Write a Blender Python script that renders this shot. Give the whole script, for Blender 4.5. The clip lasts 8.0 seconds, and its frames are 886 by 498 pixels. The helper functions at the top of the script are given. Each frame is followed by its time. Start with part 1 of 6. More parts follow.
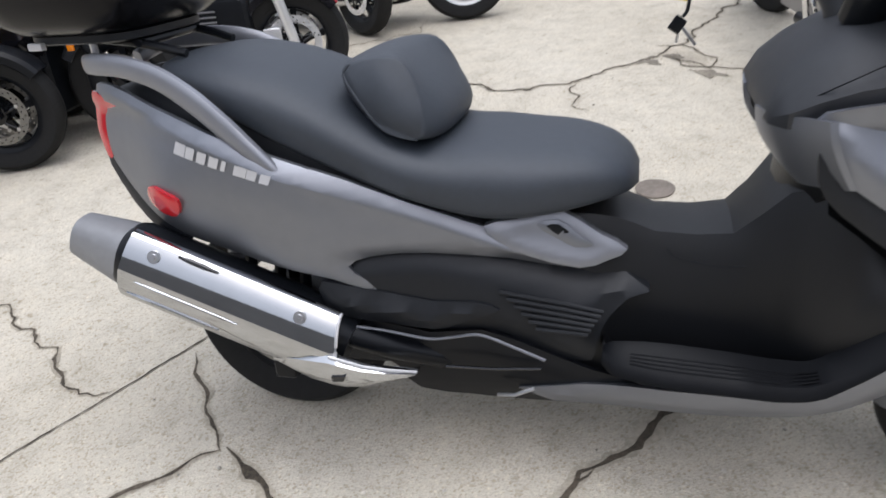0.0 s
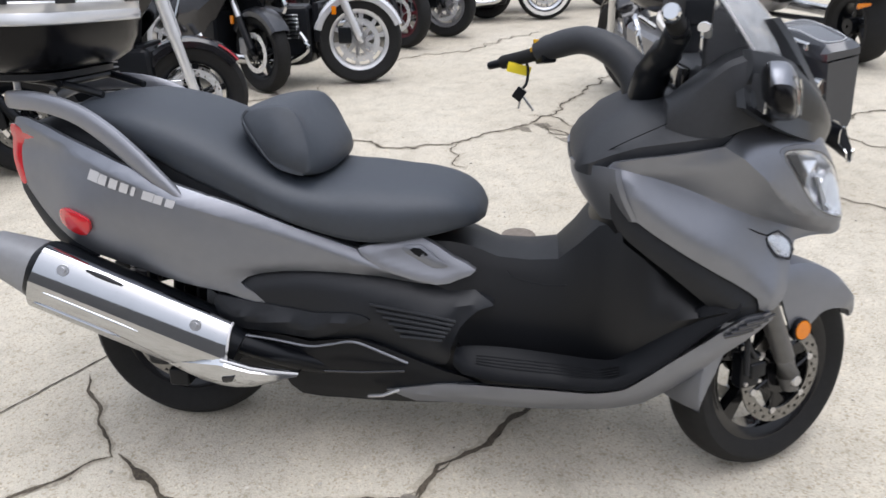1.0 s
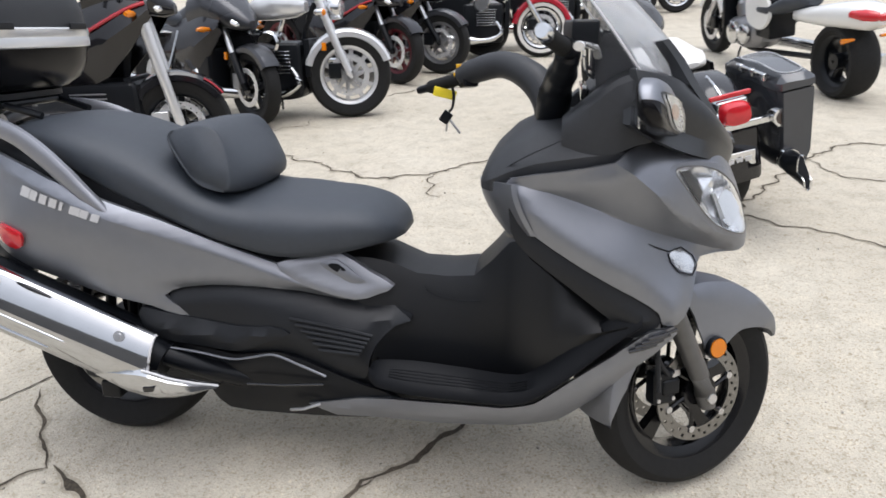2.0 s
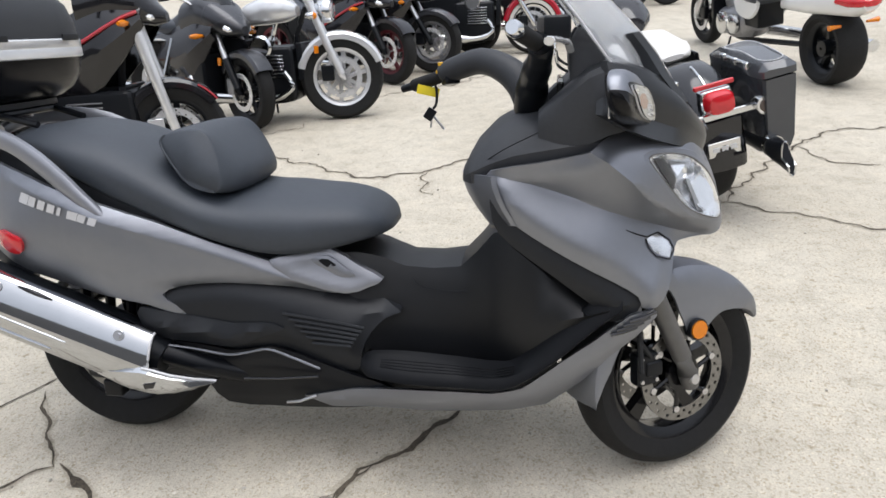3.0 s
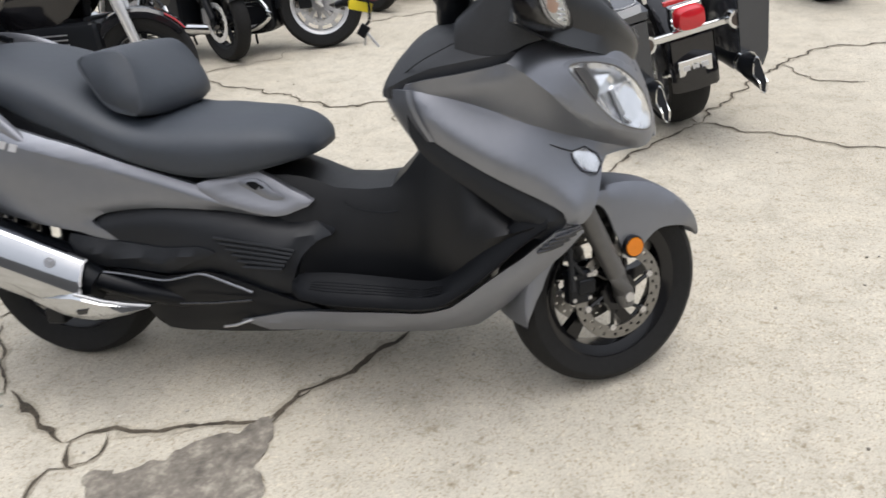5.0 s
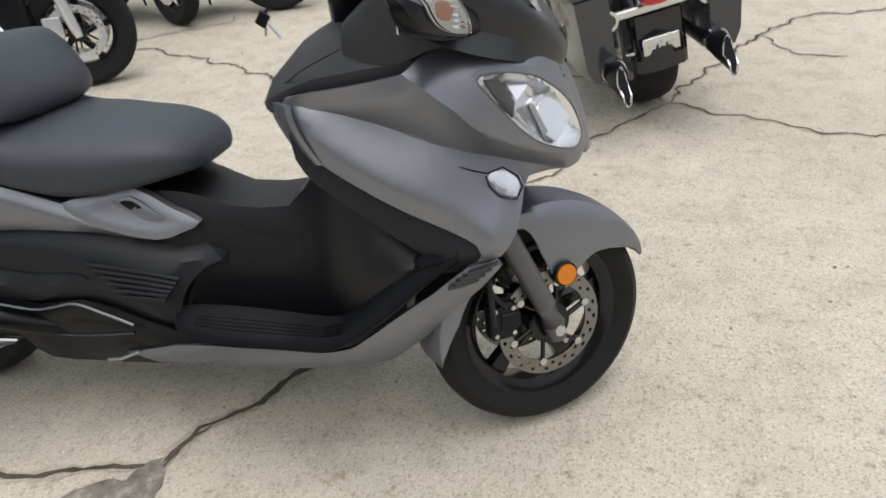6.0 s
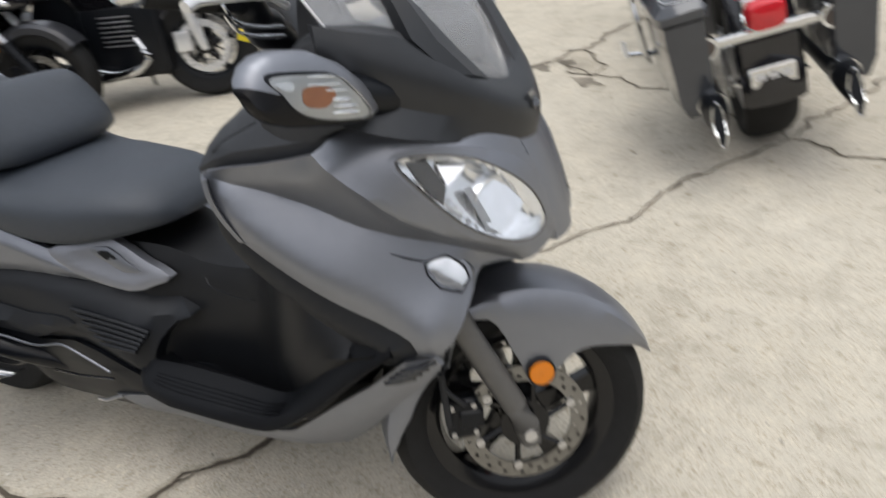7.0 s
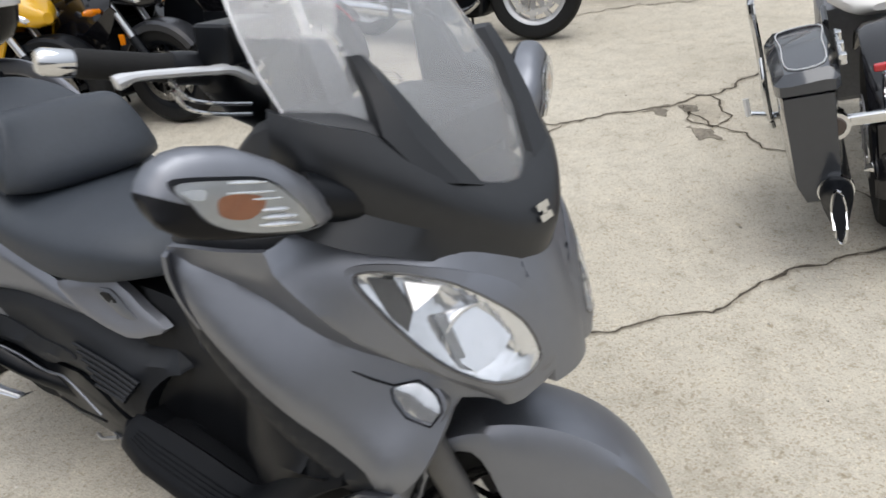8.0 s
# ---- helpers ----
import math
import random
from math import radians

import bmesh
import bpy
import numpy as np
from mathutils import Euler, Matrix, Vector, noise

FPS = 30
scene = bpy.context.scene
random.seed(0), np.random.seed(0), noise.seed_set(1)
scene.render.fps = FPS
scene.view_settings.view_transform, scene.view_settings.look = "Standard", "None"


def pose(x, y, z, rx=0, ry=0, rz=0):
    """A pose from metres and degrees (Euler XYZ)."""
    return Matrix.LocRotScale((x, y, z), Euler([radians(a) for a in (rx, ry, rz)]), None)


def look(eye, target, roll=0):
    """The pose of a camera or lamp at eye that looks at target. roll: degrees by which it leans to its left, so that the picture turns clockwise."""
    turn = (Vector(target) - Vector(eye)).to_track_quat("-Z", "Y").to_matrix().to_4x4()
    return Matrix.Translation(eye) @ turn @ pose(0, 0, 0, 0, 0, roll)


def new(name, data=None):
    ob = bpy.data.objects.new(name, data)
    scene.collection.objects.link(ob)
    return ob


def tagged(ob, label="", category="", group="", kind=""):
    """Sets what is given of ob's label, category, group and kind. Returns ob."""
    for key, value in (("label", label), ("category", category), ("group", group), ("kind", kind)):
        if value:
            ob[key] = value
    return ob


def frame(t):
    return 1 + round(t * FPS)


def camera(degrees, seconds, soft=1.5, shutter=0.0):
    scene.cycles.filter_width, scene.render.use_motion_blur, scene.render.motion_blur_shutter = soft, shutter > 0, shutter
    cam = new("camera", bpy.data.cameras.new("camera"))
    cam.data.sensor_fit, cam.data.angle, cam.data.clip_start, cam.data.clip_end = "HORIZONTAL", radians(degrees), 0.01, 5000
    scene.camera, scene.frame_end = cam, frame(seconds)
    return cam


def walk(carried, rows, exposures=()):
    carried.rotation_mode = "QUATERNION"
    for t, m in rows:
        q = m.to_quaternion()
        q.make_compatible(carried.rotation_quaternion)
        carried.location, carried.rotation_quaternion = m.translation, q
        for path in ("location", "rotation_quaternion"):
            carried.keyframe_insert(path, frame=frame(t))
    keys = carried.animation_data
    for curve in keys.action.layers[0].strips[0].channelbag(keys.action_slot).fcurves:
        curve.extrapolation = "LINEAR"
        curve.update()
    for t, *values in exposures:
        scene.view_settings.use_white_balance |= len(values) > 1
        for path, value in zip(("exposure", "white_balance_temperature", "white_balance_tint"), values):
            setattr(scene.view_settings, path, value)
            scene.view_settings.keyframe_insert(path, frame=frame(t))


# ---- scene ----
cam = camera(62.7, 8.0, 1.6, 0.5)
PATH = [
    (0, (0.879, -1.306, 1.352), (0.324, 0.296, 0.292), -7.6),
    (0.5, (0.958, -1.41, 1.38), (0.462, 0.259, 0.396), -4.5),
    (1, (1.005, -1.592, 1.419), (0.718, 0.154, 0.487), -1.6),
    (1.5, (1.095, -1.643, 1.41), (0.815, 0.141, 0.551), -0.8),
    (2, (1.272, -1.615, 1.383), (0.921, 0.168, 0.547), -2.0),
    (2.2, (1.331, -1.592, 1.358), (0.929, 0.179, 0.521), -2.6),
    (3.3, (1.312, -1.706, 1.396), (0.968, 0.077, 0.559), -4.0),
    (3.5, (1.301, -1.73, 1.389), (0.955, 0.06, 0.566), -3.7),
    (4, (1.28, -1.795, 1.383), (0.867, -0.044, 0.508), -4.5),
    (4.5, (1.354, -1.768, 1.348), (0.931, -0.059, 0.4), -5.2),
    (4.7, (1.425, -1.709, 1.334), (1.03, -0.006, 0.363), -5.7),
    (5.8, (1.663, -1.396, 1.318), (1.28, 0.26, 0.263), -5.7),
    (6, (1.665, -1.308, 1.339), (1.303, 0.321, 0.237), -5.4),
    (6.5, (1.792, -1.151, 1.335), (1.342, 0.409, 0.167), -8.3),
    (7, (2.021, -0.948, 1.351), (1.204, 0.531, 0.28), -10.1),
    (7.5, (2.04, -0.77, 1.372), (0.964, 0.607, 0.4), -8.6),
    (8, (2.093, -0.605, 1.367), (0.977, 0.706, 0.349), -8.5),
]
walk(cam, [(t, look(eye, target, roll)) for t, eye, target, roll in PATH],
     [(0, 0.14, 6150, 13), (1, 0.24, 6200, 13), (2, 0.24, 6300, 12), (3.5, 0.23, 6300, 11), (4, 0.28, 6350, 11), (4.5, 0.24, 6400, 11), (6, -0.01, 6550, 10), (6.5, -0.03, 6550, 9), (7, 0.01, 6500, 10), (7.5, 0.01, 6400, 10), (8, -0.02, 6400, 10)])

# ---- light: a bright overcast day ----
w = bpy.data.worlds.new("overcast_sky")
scene.world = w
w.use_nodes = True
wn, wl = w.node_tree.nodes, w.node_tree.links
sky = wn.new("ShaderNodeTexSky")
sky.sky_type = "NISHITA"
sky.sun_disc = False
sky.sun_elevation, sky.sun_rotation = radians(58), radians(150)
sky.air_density, sky.dust_density = 1.0, 4.0
cloud = wn.new("ShaderNodeMixRGB")
cloud.inputs[0].default_value = 0.8
cloud.inputs[2].default_value = (6.6, 6.85, 7.3, 1)
wl.new(sky.outputs[0], cloud.inputs[1])
# an overcast sky is three times as bright overhead as at the horizon
way = wn.new("ShaderNodeTexCoord")
axes = wn.new("ShaderNodeSeparateXYZ")
rise = wn.new("ShaderNodeMapRange")
rise.inputs["To Min"].default_value, rise.inputs["To Max"].default_value = 0.42, 1.42
dome = wn.new("ShaderNodeVectorMath")
dome.operation = "SCALE"
wl.new(way.outputs["Generated"], axes.inputs[0])
wl.new(axes.outputs["Z"], rise.inputs["Value"])
wl.new(cloud.outputs[0], dome.inputs[0])
wl.new(rise.outputs[0], dome.inputs["Scale"])
wl.new(dome.outputs[0], wn["Background"].inputs[0])
wn["Background"].inputs[1].default_value = 0.15
sun = new("sun", bpy.data.lights.new("sun", "SUN"))
sun.data.energy, sun.data.angle, sun.data.color = 1.4, radians(40), (1.0, 0.97, 0.93)
sun.matrix_world = look((0.4, 0.3, 4.5), (0, 0, 0))


# ---- materials ----
def mat(name, color, rough=0.5, metal=0.0, grain=0.0, scale=60.0, bump=0.0, spread=0.0, coat=0.0, clear=0.0, glow=0.0):
    """A surface with colour variation at two scales, uneven gloss and a fine relief."""
    m = bpy.data.materials.new(name)
    m.use_nodes = True
    n, l = m.node_tree.nodes, m.node_tree.links
    b = n["Principled BSDF"]
    b.inputs["Base Color"].default_value = (*color, 1)
    b.inputs["Roughness"].default_value = rough
    b.inputs["Metallic"].default_value = metal
    b.inputs["Coat Weight"].default_value = coat
    b.inputs["Transmission Weight"].default_value = clear
    if glow:
        b.inputs["Emission Color"].default_value = (*color, 1)
        b.inputs["Emission Strength"].default_value = glow
    co = n.new("ShaderNodeTexCoord")
    if grain or spread:
        t1, t2 = n.new("ShaderNodeTexNoise"), n.new("ShaderNodeTexNoise")
        t1.inputs["Scale"].default_value, t1.inputs["Detail"].default_value = scale, 4
        t2.inputs["Scale"].default_value, t2.inputs["Detail"].default_value = scale / 14, 3
        mx = n.new("ShaderNodeMath")
        mx.operation = "ADD"
        l.new(co.outputs["Object"], t1.inputs["Vector"])
        l.new(co.outputs["Object"], t2.inputs["Vector"])
        l.new(t1.outputs["Fac"], mx.inputs[0])
        l.new(t2.outputs["Fac"], mx.inputs[1])
        r = n.new("ShaderNodeMapRange")
        r.inputs["From Min"].default_value, r.inputs["From Max"].default_value = 0.6, 1.4
        r.inputs["To Min"].default_value, r.inputs["To Max"].default_value = 1 - grain, 1 + grain
        l.new(mx.outputs[0], r.inputs["Value"])
        c = n.new("ShaderNodeVectorMath")
        c.operation = "SCALE"
        c.inputs[0].default_value = color
        l.new(r.outputs[0], c.inputs["Scale"])
        l.new(c.outputs[0], b.inputs["Base Color"])
        q = n.new("ShaderNodeMapRange")
        q.inputs["To Min"].default_value, q.inputs["To Max"].default_value = max(0.02, rough - spread), min(1, rough + spread)
        l.new(t2.outputs["Fac"], q.inputs["Value"])
        l.new(q.outputs[0], b.inputs["Roughness"])
    if bump:
        t3 = n.new("ShaderNodeTexNoise")
        t3.inputs["Scale"].default_value, t3.inputs["Detail"].default_value = scale * 6, 2
        bp = n.new("ShaderNodeBump")
        bp.inputs["Strength"].default_value, bp.inputs["Distance"].default_value = bump, 0.002
        l.new(co.outputs["Object"], t3.inputs["Vector"])
        l.new(t3.outputs["Fac"], bp.inputs["Height"])
        l.new(bp.outputs[0], b.inputs["Normal"])
    return m


GREY = mat("matt_grey_paint", (0.240, 0.250, 0.276), 0.44, 0.84, 0.05, 30, 0.0, 0.04, 0.0)
SILVER_GREY = mat("light_grey_paint", (0.27, 0.278, 0.305), 0.42, 0.62, 0.05, 30, 0.0, 0.05, 0.0)
BLACK = mat("black_plastic", (0.0095, 0.0110, 0.0140), 0.48, 0, 0.15, 90, 0.12, 0.08)
BLACK.node_tree.nodes["Principled BSDF"].inputs["Specular IOR Level"].default_value = 0.36
# darker copies of BLACK: the footwell's shade is put into their base colour
WELL = mat("shaded_footwell_black", (0.0045, 0.0050, 0.0062), 0.44, 0, 0.15, 90, 0.12, 0.08)
WELL.node_tree.nodes["Principled BSDF"].inputs["Specular IOR Level"].default_value = 0.42
BOARD = mat("shaded_footboard_black", (0.0042, 0.0047, 0.0060), 0.5, 0, 0.15, 90, 0.12, 0.08)
BOARD.node_tree.nodes["Principled BSDF"].inputs["Specular IOR Level"].default_value = 0.16
COWLING = mat("satin_cowl_plastic", (0.016, 0.0175, 0.020), 0.34, 0, 0.12, 60, 0.05, 0.06)
DASH = mat("grained_dash_plastic", (0.024, 0.026, 0.030), 0.55, 0, 0.15, 90, 0.2, 0.06)
SATIN = mat("satin_black", (0.006, 0.007, 0.009), 0.3, 0, 0.1, 40, 0, 0.06)
SATIN.node_tree.nodes["Principled BSDF"].inputs["Specular IOR Level"].default_value = 0.24
GLOSS = mat("gloss_black", (0.007, 0.007, 0.008), 0.10, 0, 0.1, 20, 0, 0.04, 0.25)
SHELL = mat("satin_black_shell", (0.005, 0.005, 0.006), 0.26, 0, 0.1, 20, 0, 0.04)
SHELL.node_tree.nodes["Principled BSDF"].inputs["Specular IOR Level"].default_value = 0.22
RIM = mat("black_painted_rim", (0.006, 0.006, 0.007), 0.16, 0, 0.15, 40, 0.05, 0.06)
RIM.node_tree.nodes["Principled BSDF"].inputs["Specular IOR Level"].default_value = 0.4
DISC = mat("worn_disc_steel", (0.24, 0.235, 0.225), 0.32, 1, 0.15, 120, 0.1, 0.08)
LAMPBACK = mat("lamp_housing_grey", (0.42, 0.43, 0.44), 0.3, 0.7, 0.15, 60, 0, 0.06)
BIKEBLACK = mat("motorcycle_black_lacquer", (0.008, 0.008, 0.010), 0.14, 0, 0.1, 20, 0, 0.05, 0.3)
CASE = mat("top_case_lid_black", (0.024, 0.026, 0.030), 0.5, 0, 0.1, 70, 0.3, 0.06)
SHIELD = mat("polished_heat_shield", (0.50, 0.51, 0.52), 0.07, 1, 0.06, 14, 0, 0.04)
FORK = mat("dark_grey_fork_paint", (0.12, 0.118, 0.115), 0.4, 0.4, 0.1, 50, 0.05, 0.05)
BULB = mat("amber_bulb", (0.32, 0.125, 0.06), 0.3, 0, 0.2, 60, 0, 0.05)
SILVER = mat("silver_metallic_paint", (0.74, 0.745, 0.75), 0.22, 0.5, 0.05, 30, 0, 0.04, 0.4)
SEAT = mat("black_vinyl", (0.036, 0.043, 0.054), 0.52, 0, 0.12, 70, 0.35, 0.06)
RUBBER = mat("tyre_rubber", (0.013, 0.013, 0.013), 0.72, 0, 0.25, 60, 0.3, 0.08)
RUBBER.node_tree.nodes["Principled BSDF"].inputs["Specular IOR Level"].default_value = 0.25
CHROME = mat("chrome", (0.66, 0.67, 0.68), 0.06, 1, 0.03, 20, 0, 0.03)
STEEL = mat("brushed_steel", (0.58, 0.58, 0.59), 0.3, 1, 0.12, 90, 0.1, 0.08)
ALLOY = mat("cast_alloy", (0.30, 0.30, 0.31), 0.42, 0.8, 0.15, 60, 0.1, 0.08)
CAPGREY = mat("grey_heat_plastic", (0.26, 0.265, 0.275), 0.5, 0.2, 0.1, 50, 0.1, 0.05)
RED = mat("red_lens", (0.55, 0.012, 0.02), 0.12, 0, 0.1, 60, 0, 0.02, 0.6)
AMBER = mat("amber_lens", (0.70, 0.20, 0.0), 0.2, 0, 0.1, 60, 0, 0.02, 0.15)
WHITE = mat("white_paint", (0.78, 0.78, 0.76), 0.22, 0, 0.03, 20, 0, 0.03, 0.5)
CREAM = mat("white_leather", (0.74, 0.72, 0.68), 0.45, 0, 0.04, 40, 0.2, 0.04)
REDPAINT = mat("red_paint", (0.42, 0.015, 0.03), 0.18, 0.2, 0.05, 20, 0, 0.03, 0.6)
YELLOW = mat("yellow_tag", (0.85, 0.68, 0.02), 0.5, 0, 0.06, 40)
ORANGE = mat("golden_yellow_paint", (0.75, 0.42, 0.015), 0.25, 0, 0.05, 20, 0, 0.03, 0.5)
NAVY = mat("dark_fairing", (0.016, 0.016, 0.020), 0.2, 0.2, 0.1, 20, 0, 0.05, 0.3)
SLATE = mat("slate_fairing", (0.042, 0.044, 0.050), 0.28, 0.4, 0.06, 20, 0, 0.04, 0.3)
DARKRED = mat("dark_red_rim", (0.10, 0.012, 0.018), 0.35, 0.3, 0.1, 30)
BAGGREY = mat("charcoal_gloss_paint", (0.050, 0.054, 0.062), 0.14, 0.1, 0.06, 20, 0, 0.03, 0.5)
LENS = mat("clear_lens", (0.96, 0.97, 0.97), 0.03, clear=1.0)
LENS.node_tree.nodes["Principled BSDF"].inputs["IOR"].default_value = 1.18
SMOKE = mat("windscreen_acrylic", (0.93, 0.94, 0.95), 0.02, clear=1.0)
SMOKE.node_tree.nodes["Principled BSDF"].inputs["IOR"].default_value = 1.4
SMOKE.node_tree.nodes["Principled BSDF"].inputs["Transmission Weight"].default_value = 0.84
REFLECT = mat("lamp_reflector", (0.84, 0.85, 0.87), 0.15, 0.78, 0.1, 50, 0.0, 0.05)
LETTER = mat("silver_lettering", (0.62, 0.62, 0.63), 0.35, 0.3, 0.04, 80)


def concrete_material():
    m = bpy.data.materials.new("weathered_concrete")
    m.use_nodes = True
    n, l = m.node_tree.nodes, m.node_tree.links
    b = n["Principled BSDF"]
    b.inputs["Roughness"].default_value = 0.85
    co = n.new("ShaderNodeTexCoord")

    def noise_tex(scale, detail, rough=0.6):
        t = n.new("ShaderNodeTexNoise")
        t.inputs["Scale"].default_value, t.inputs["Detail"].default_value, t.inputs["Roughness"].default_value = scale, detail, rough
        l.new(co.outputs["Object"], t.inputs["Vector"])
        return t

    def ramp(src, stops):
        r = n.new("ShaderNodeValToRGB")
        e = r.color_ramp.elements
        while len(e) < len(stops):
            e.new(0.5)
        for k, (p, c) in zip(e, stops):
            k.position, k.color = p, (*c, 1)
        l.new(src, r.inputs[0])
        return r

    def mix(kind, fac, a, bb):
        x = n.new("ShaderNodeMixRGB")
        x.blend_type = kind
        x.inputs[0].default_value = fac
        l.new(a, x.inputs[1])
        l.new(bb, x.inputs[2])
        return x

    big = ramp(noise_tex(0.55, 6).outputs["Fac"], [(0.3, (0.465, 0.423, 0.342)), (0.5, (0.54, 0.497, 0.410)), (0.7, (0.59, 0.550, 0.464))])
    mid = ramp(noise_tex(7, 6, 0.7).outputs["Fac"], [(0.3, (0.80, 0.79, 0.77)), (0.5, (1, 1, 1)), (0.72, (1.10, 1.09, 1.07))])
    vo = n.new("ShaderNodeTexVoronoi")
    vo.inputs["Scale"].default_value = 165
    l.new(co.outputs["Object"], vo.inputs["Vector"])
    peb = ramp(vo.outputs["Color"], [(0.15, (0.66, 0.60, 0.52)), (0.35, (0.97, 0.97, 0.97)), (0.8, (1.03, 1.03, 1.03)), (0.97, (1.3, 1.28, 1.22))])
    fine = ramp(noise_tex(260, 3, 0.7).outputs["Fac"], [(0.36, (0.62, 0.60, 0.57)), (0.5, (1, 1, 1)), (0.66, (1.14, 1.13, 1.1))])
    spot = ramp(noise_tex(28, 3, 0.5).outputs["Fac"], [(0.28, (0.70, 0.65, 0.56)), (0.36, (1, 1, 1)), (0.9, (1, 1, 1))])
    c = mix("MULTIPLY", 1, big.outputs[0], mid.outputs[0])
    c = mix("MULTIPLY", 0.72, c.outputs[0], peb.outputs[0])
    c = mix("MULTIPLY", 0.6, c.outputs[0], fine.outputs[0])
    c = mix("MULTIPLY", 0.8, c.outputs[0], spot.outputs[0])
    l.new(c.outputs[0], b.inputs["Base Color"])
    bp = n.new("ShaderNodeBump")
    bp.inputs["Strength"].default_value, bp.inputs["Distance"].default_value = 0.55, 0.004
    h = mix("ADD", 1, noise_tex(90, 5, 0.7).outputs["Fac"], vo.outputs["Distance"])
    l.new(h.outputs[0], bp.inputs["Height"])
    l.new(bp.outputs[0], b.inputs["Normal"])
    return m


CONCRETE = concrete_material()
CRACK = mat("crack_dirt", (0.082, 0.067, 0.048), 0.95, 0, 0.75, 110, 0.8)
CRUMBLE = mat("crumbled_edge", (0.43, 0.385, 0.305), 0.95, 0, 0.4, 90, 0.9)
ASPHALT = mat("asphalt_patch", (0.20, 0.182, 0.155), 0.92, 0, 0.6, 70, 0.9)
an, al = ASPHALT.node_tree.nodes, ASPHALT.node_tree.links
at, ar, ac = an.new("ShaderNodeTexNoise"), an.new("ShaderNodeValToRGB"), an.new("ShaderNodeTexCoord")
at.inputs["Scale"].default_value, at.inputs["Detail"].default_value, at.inputs["Roughness"].default_value = 16, 9, 0.75
ar.color_ramp.elements.new(0.55)
for e, (p, c) in zip(ar.color_ramp.elements, ((0.36, (.12, .105, .088, 1)), (0.52, (.23, .205, .17, 1)), (0.66, (.44, .40, .325, 1)))):
    e.position, e.color = p, c
al.new(ac.outputs["Object"], at.inputs["Vector"])
al.new(at.outputs["Fac"], ar.inputs[0])
al.new(ar.outputs[0], an["Principled BSDF"].inputs["Base Color"])
DIRT = mat("loose_dirt", (0.21, 0.185, 0.145), 0.95, 0, 0.6, 70, 0.9)
IRON = mat("rusty_iron_cap", (0.20, 0.17, 0.14), 0.7, 0.3, 0.3, 60, 0.5)


# ---- mesh helpers ----
def link(name, bm, material, parent=None, sharp=0.6):
    bmesh.ops.recalc_face_normals(bm, faces=bm.faces)
    for e in bm.edges:
        if len(e.link_faces) == 2 and e.calc_face_angle(0) > sharp:
            e.smooth = False
    for fc in bm.faces:
        fc.smooth = True
    me = bpy.data.meshes.new(name)
    bm.to_mesh(me)
    bm.free()
    me.materials.append(material)
    ob = new(name, me)
    if parent:
        ob.parent = parent
    return ob


def part(name, bm, material, parent, label=""):
    return tagged(link(name, bm, material, parent), label)


def thing(name, m, label, category, group=""):
    ob = new(name)
    ob.matrix_world = m
    return tagged(ob, label, category, group, "thing")


def spline(pts, n=6, closed=False):
    """A smooth curve through the points."""
    p = [Vector(q) for q in pts]
    out, c = [], len(p)
    for i in range(c if closed else c - 1):
        a, b, d, e = (p[(i + k) % c] if closed else p[min(max(i + k, 0), c - 1)] for k in (-1, 0, 1, 2))
        for j in range(n):
            t = j / n
            out.append(0.5 * ((2 * b) + (d - a) * t + (2 * a - 5 * b + 4 * d - e) * t * t + (3 * b - a - 3 * d + e) * t ** 3))
    return out if closed else out + [p[-1]]


def rings(sections, bm=None, closed=True, caps=True):
    """A skin over rings of equally many points."""
    bm = bm or bmesh.new()
    rows = [[bm.verts.new(q) for q in s] for s in sections]
    k = len(rows[0])
    for a, b in zip(rows, rows[1:]):
        for i in range(k if closed else k - 1):
            bm.faces.new((a[i], a[(i + 1) % k], b[(i + 1) % k], b[i]))
    if caps and closed:
        bm.faces.new(rows[0])
        bm.faces.new(rows[-1])
    return bm


def tube(pts, r, seg=10, bm=None, flat=1.0):
    """A round bar along the points; r is one radius or one for each point."""
    p = [Vector(q) for q in pts]
    rr = r if isinstance(r, (list, tuple)) else [r] * len(p)
    sec, up = [], Vector((0, 0, 1))
    for i, q in enumerate(p):
        d = (p[min(i + 1, len(p) - 1)] - p[max(i - 1, 0)]).normalized()
        side = d.cross(up if abs(d.z) < 0.95 else Vector((0, 1, 0))).normalized()
        top = side.cross(d)
        sec.append([q + side * rr[i] * math.cos(a) + top * rr[i] * flat * math.sin(a) for a in (2 * math.pi * k / seg for k in range(seg))])
    return rings(sec, bm)


def spin(profile, seg=40, bm=None, centre=(0, 0, 0), a0=0.0, a1=2 * math.pi, closed_profile=True):
    """The profile (radius, across) turned round the y axis; angle 0 is ahead, and it rises over the top."""
    full = a1 - a0 > 6.28
    n = seg if full else seg + 1
    sec = []
    for k in range(n):
        a = a0 + (a1 - a0) * k / seg
        sec.append([Vector(centre) + Vector((r * math.cos(a), y, r * math.sin(a))) for r, y in profile])
    if full:
        sec.append(sec[0])
    bm = bm or bmesh.new()
    rows = [[bm.verts.new(q) for q in s] for s in (sec[:-1] if full else sec)]
    if full:
        rows.append(rows[0])
    c = len(profile)
    for a, b in zip(rows, rows[1:]):
        for i in range(c if closed_profile else c - 1):
            bm.faces.new((a[i], a[(i + 1) % c], b[(i + 1) % c], b[i]))
    if not full and closed_profile:
        bm.faces.new(rows[0])
        bm.faces.new(rows[-1])
    return bm


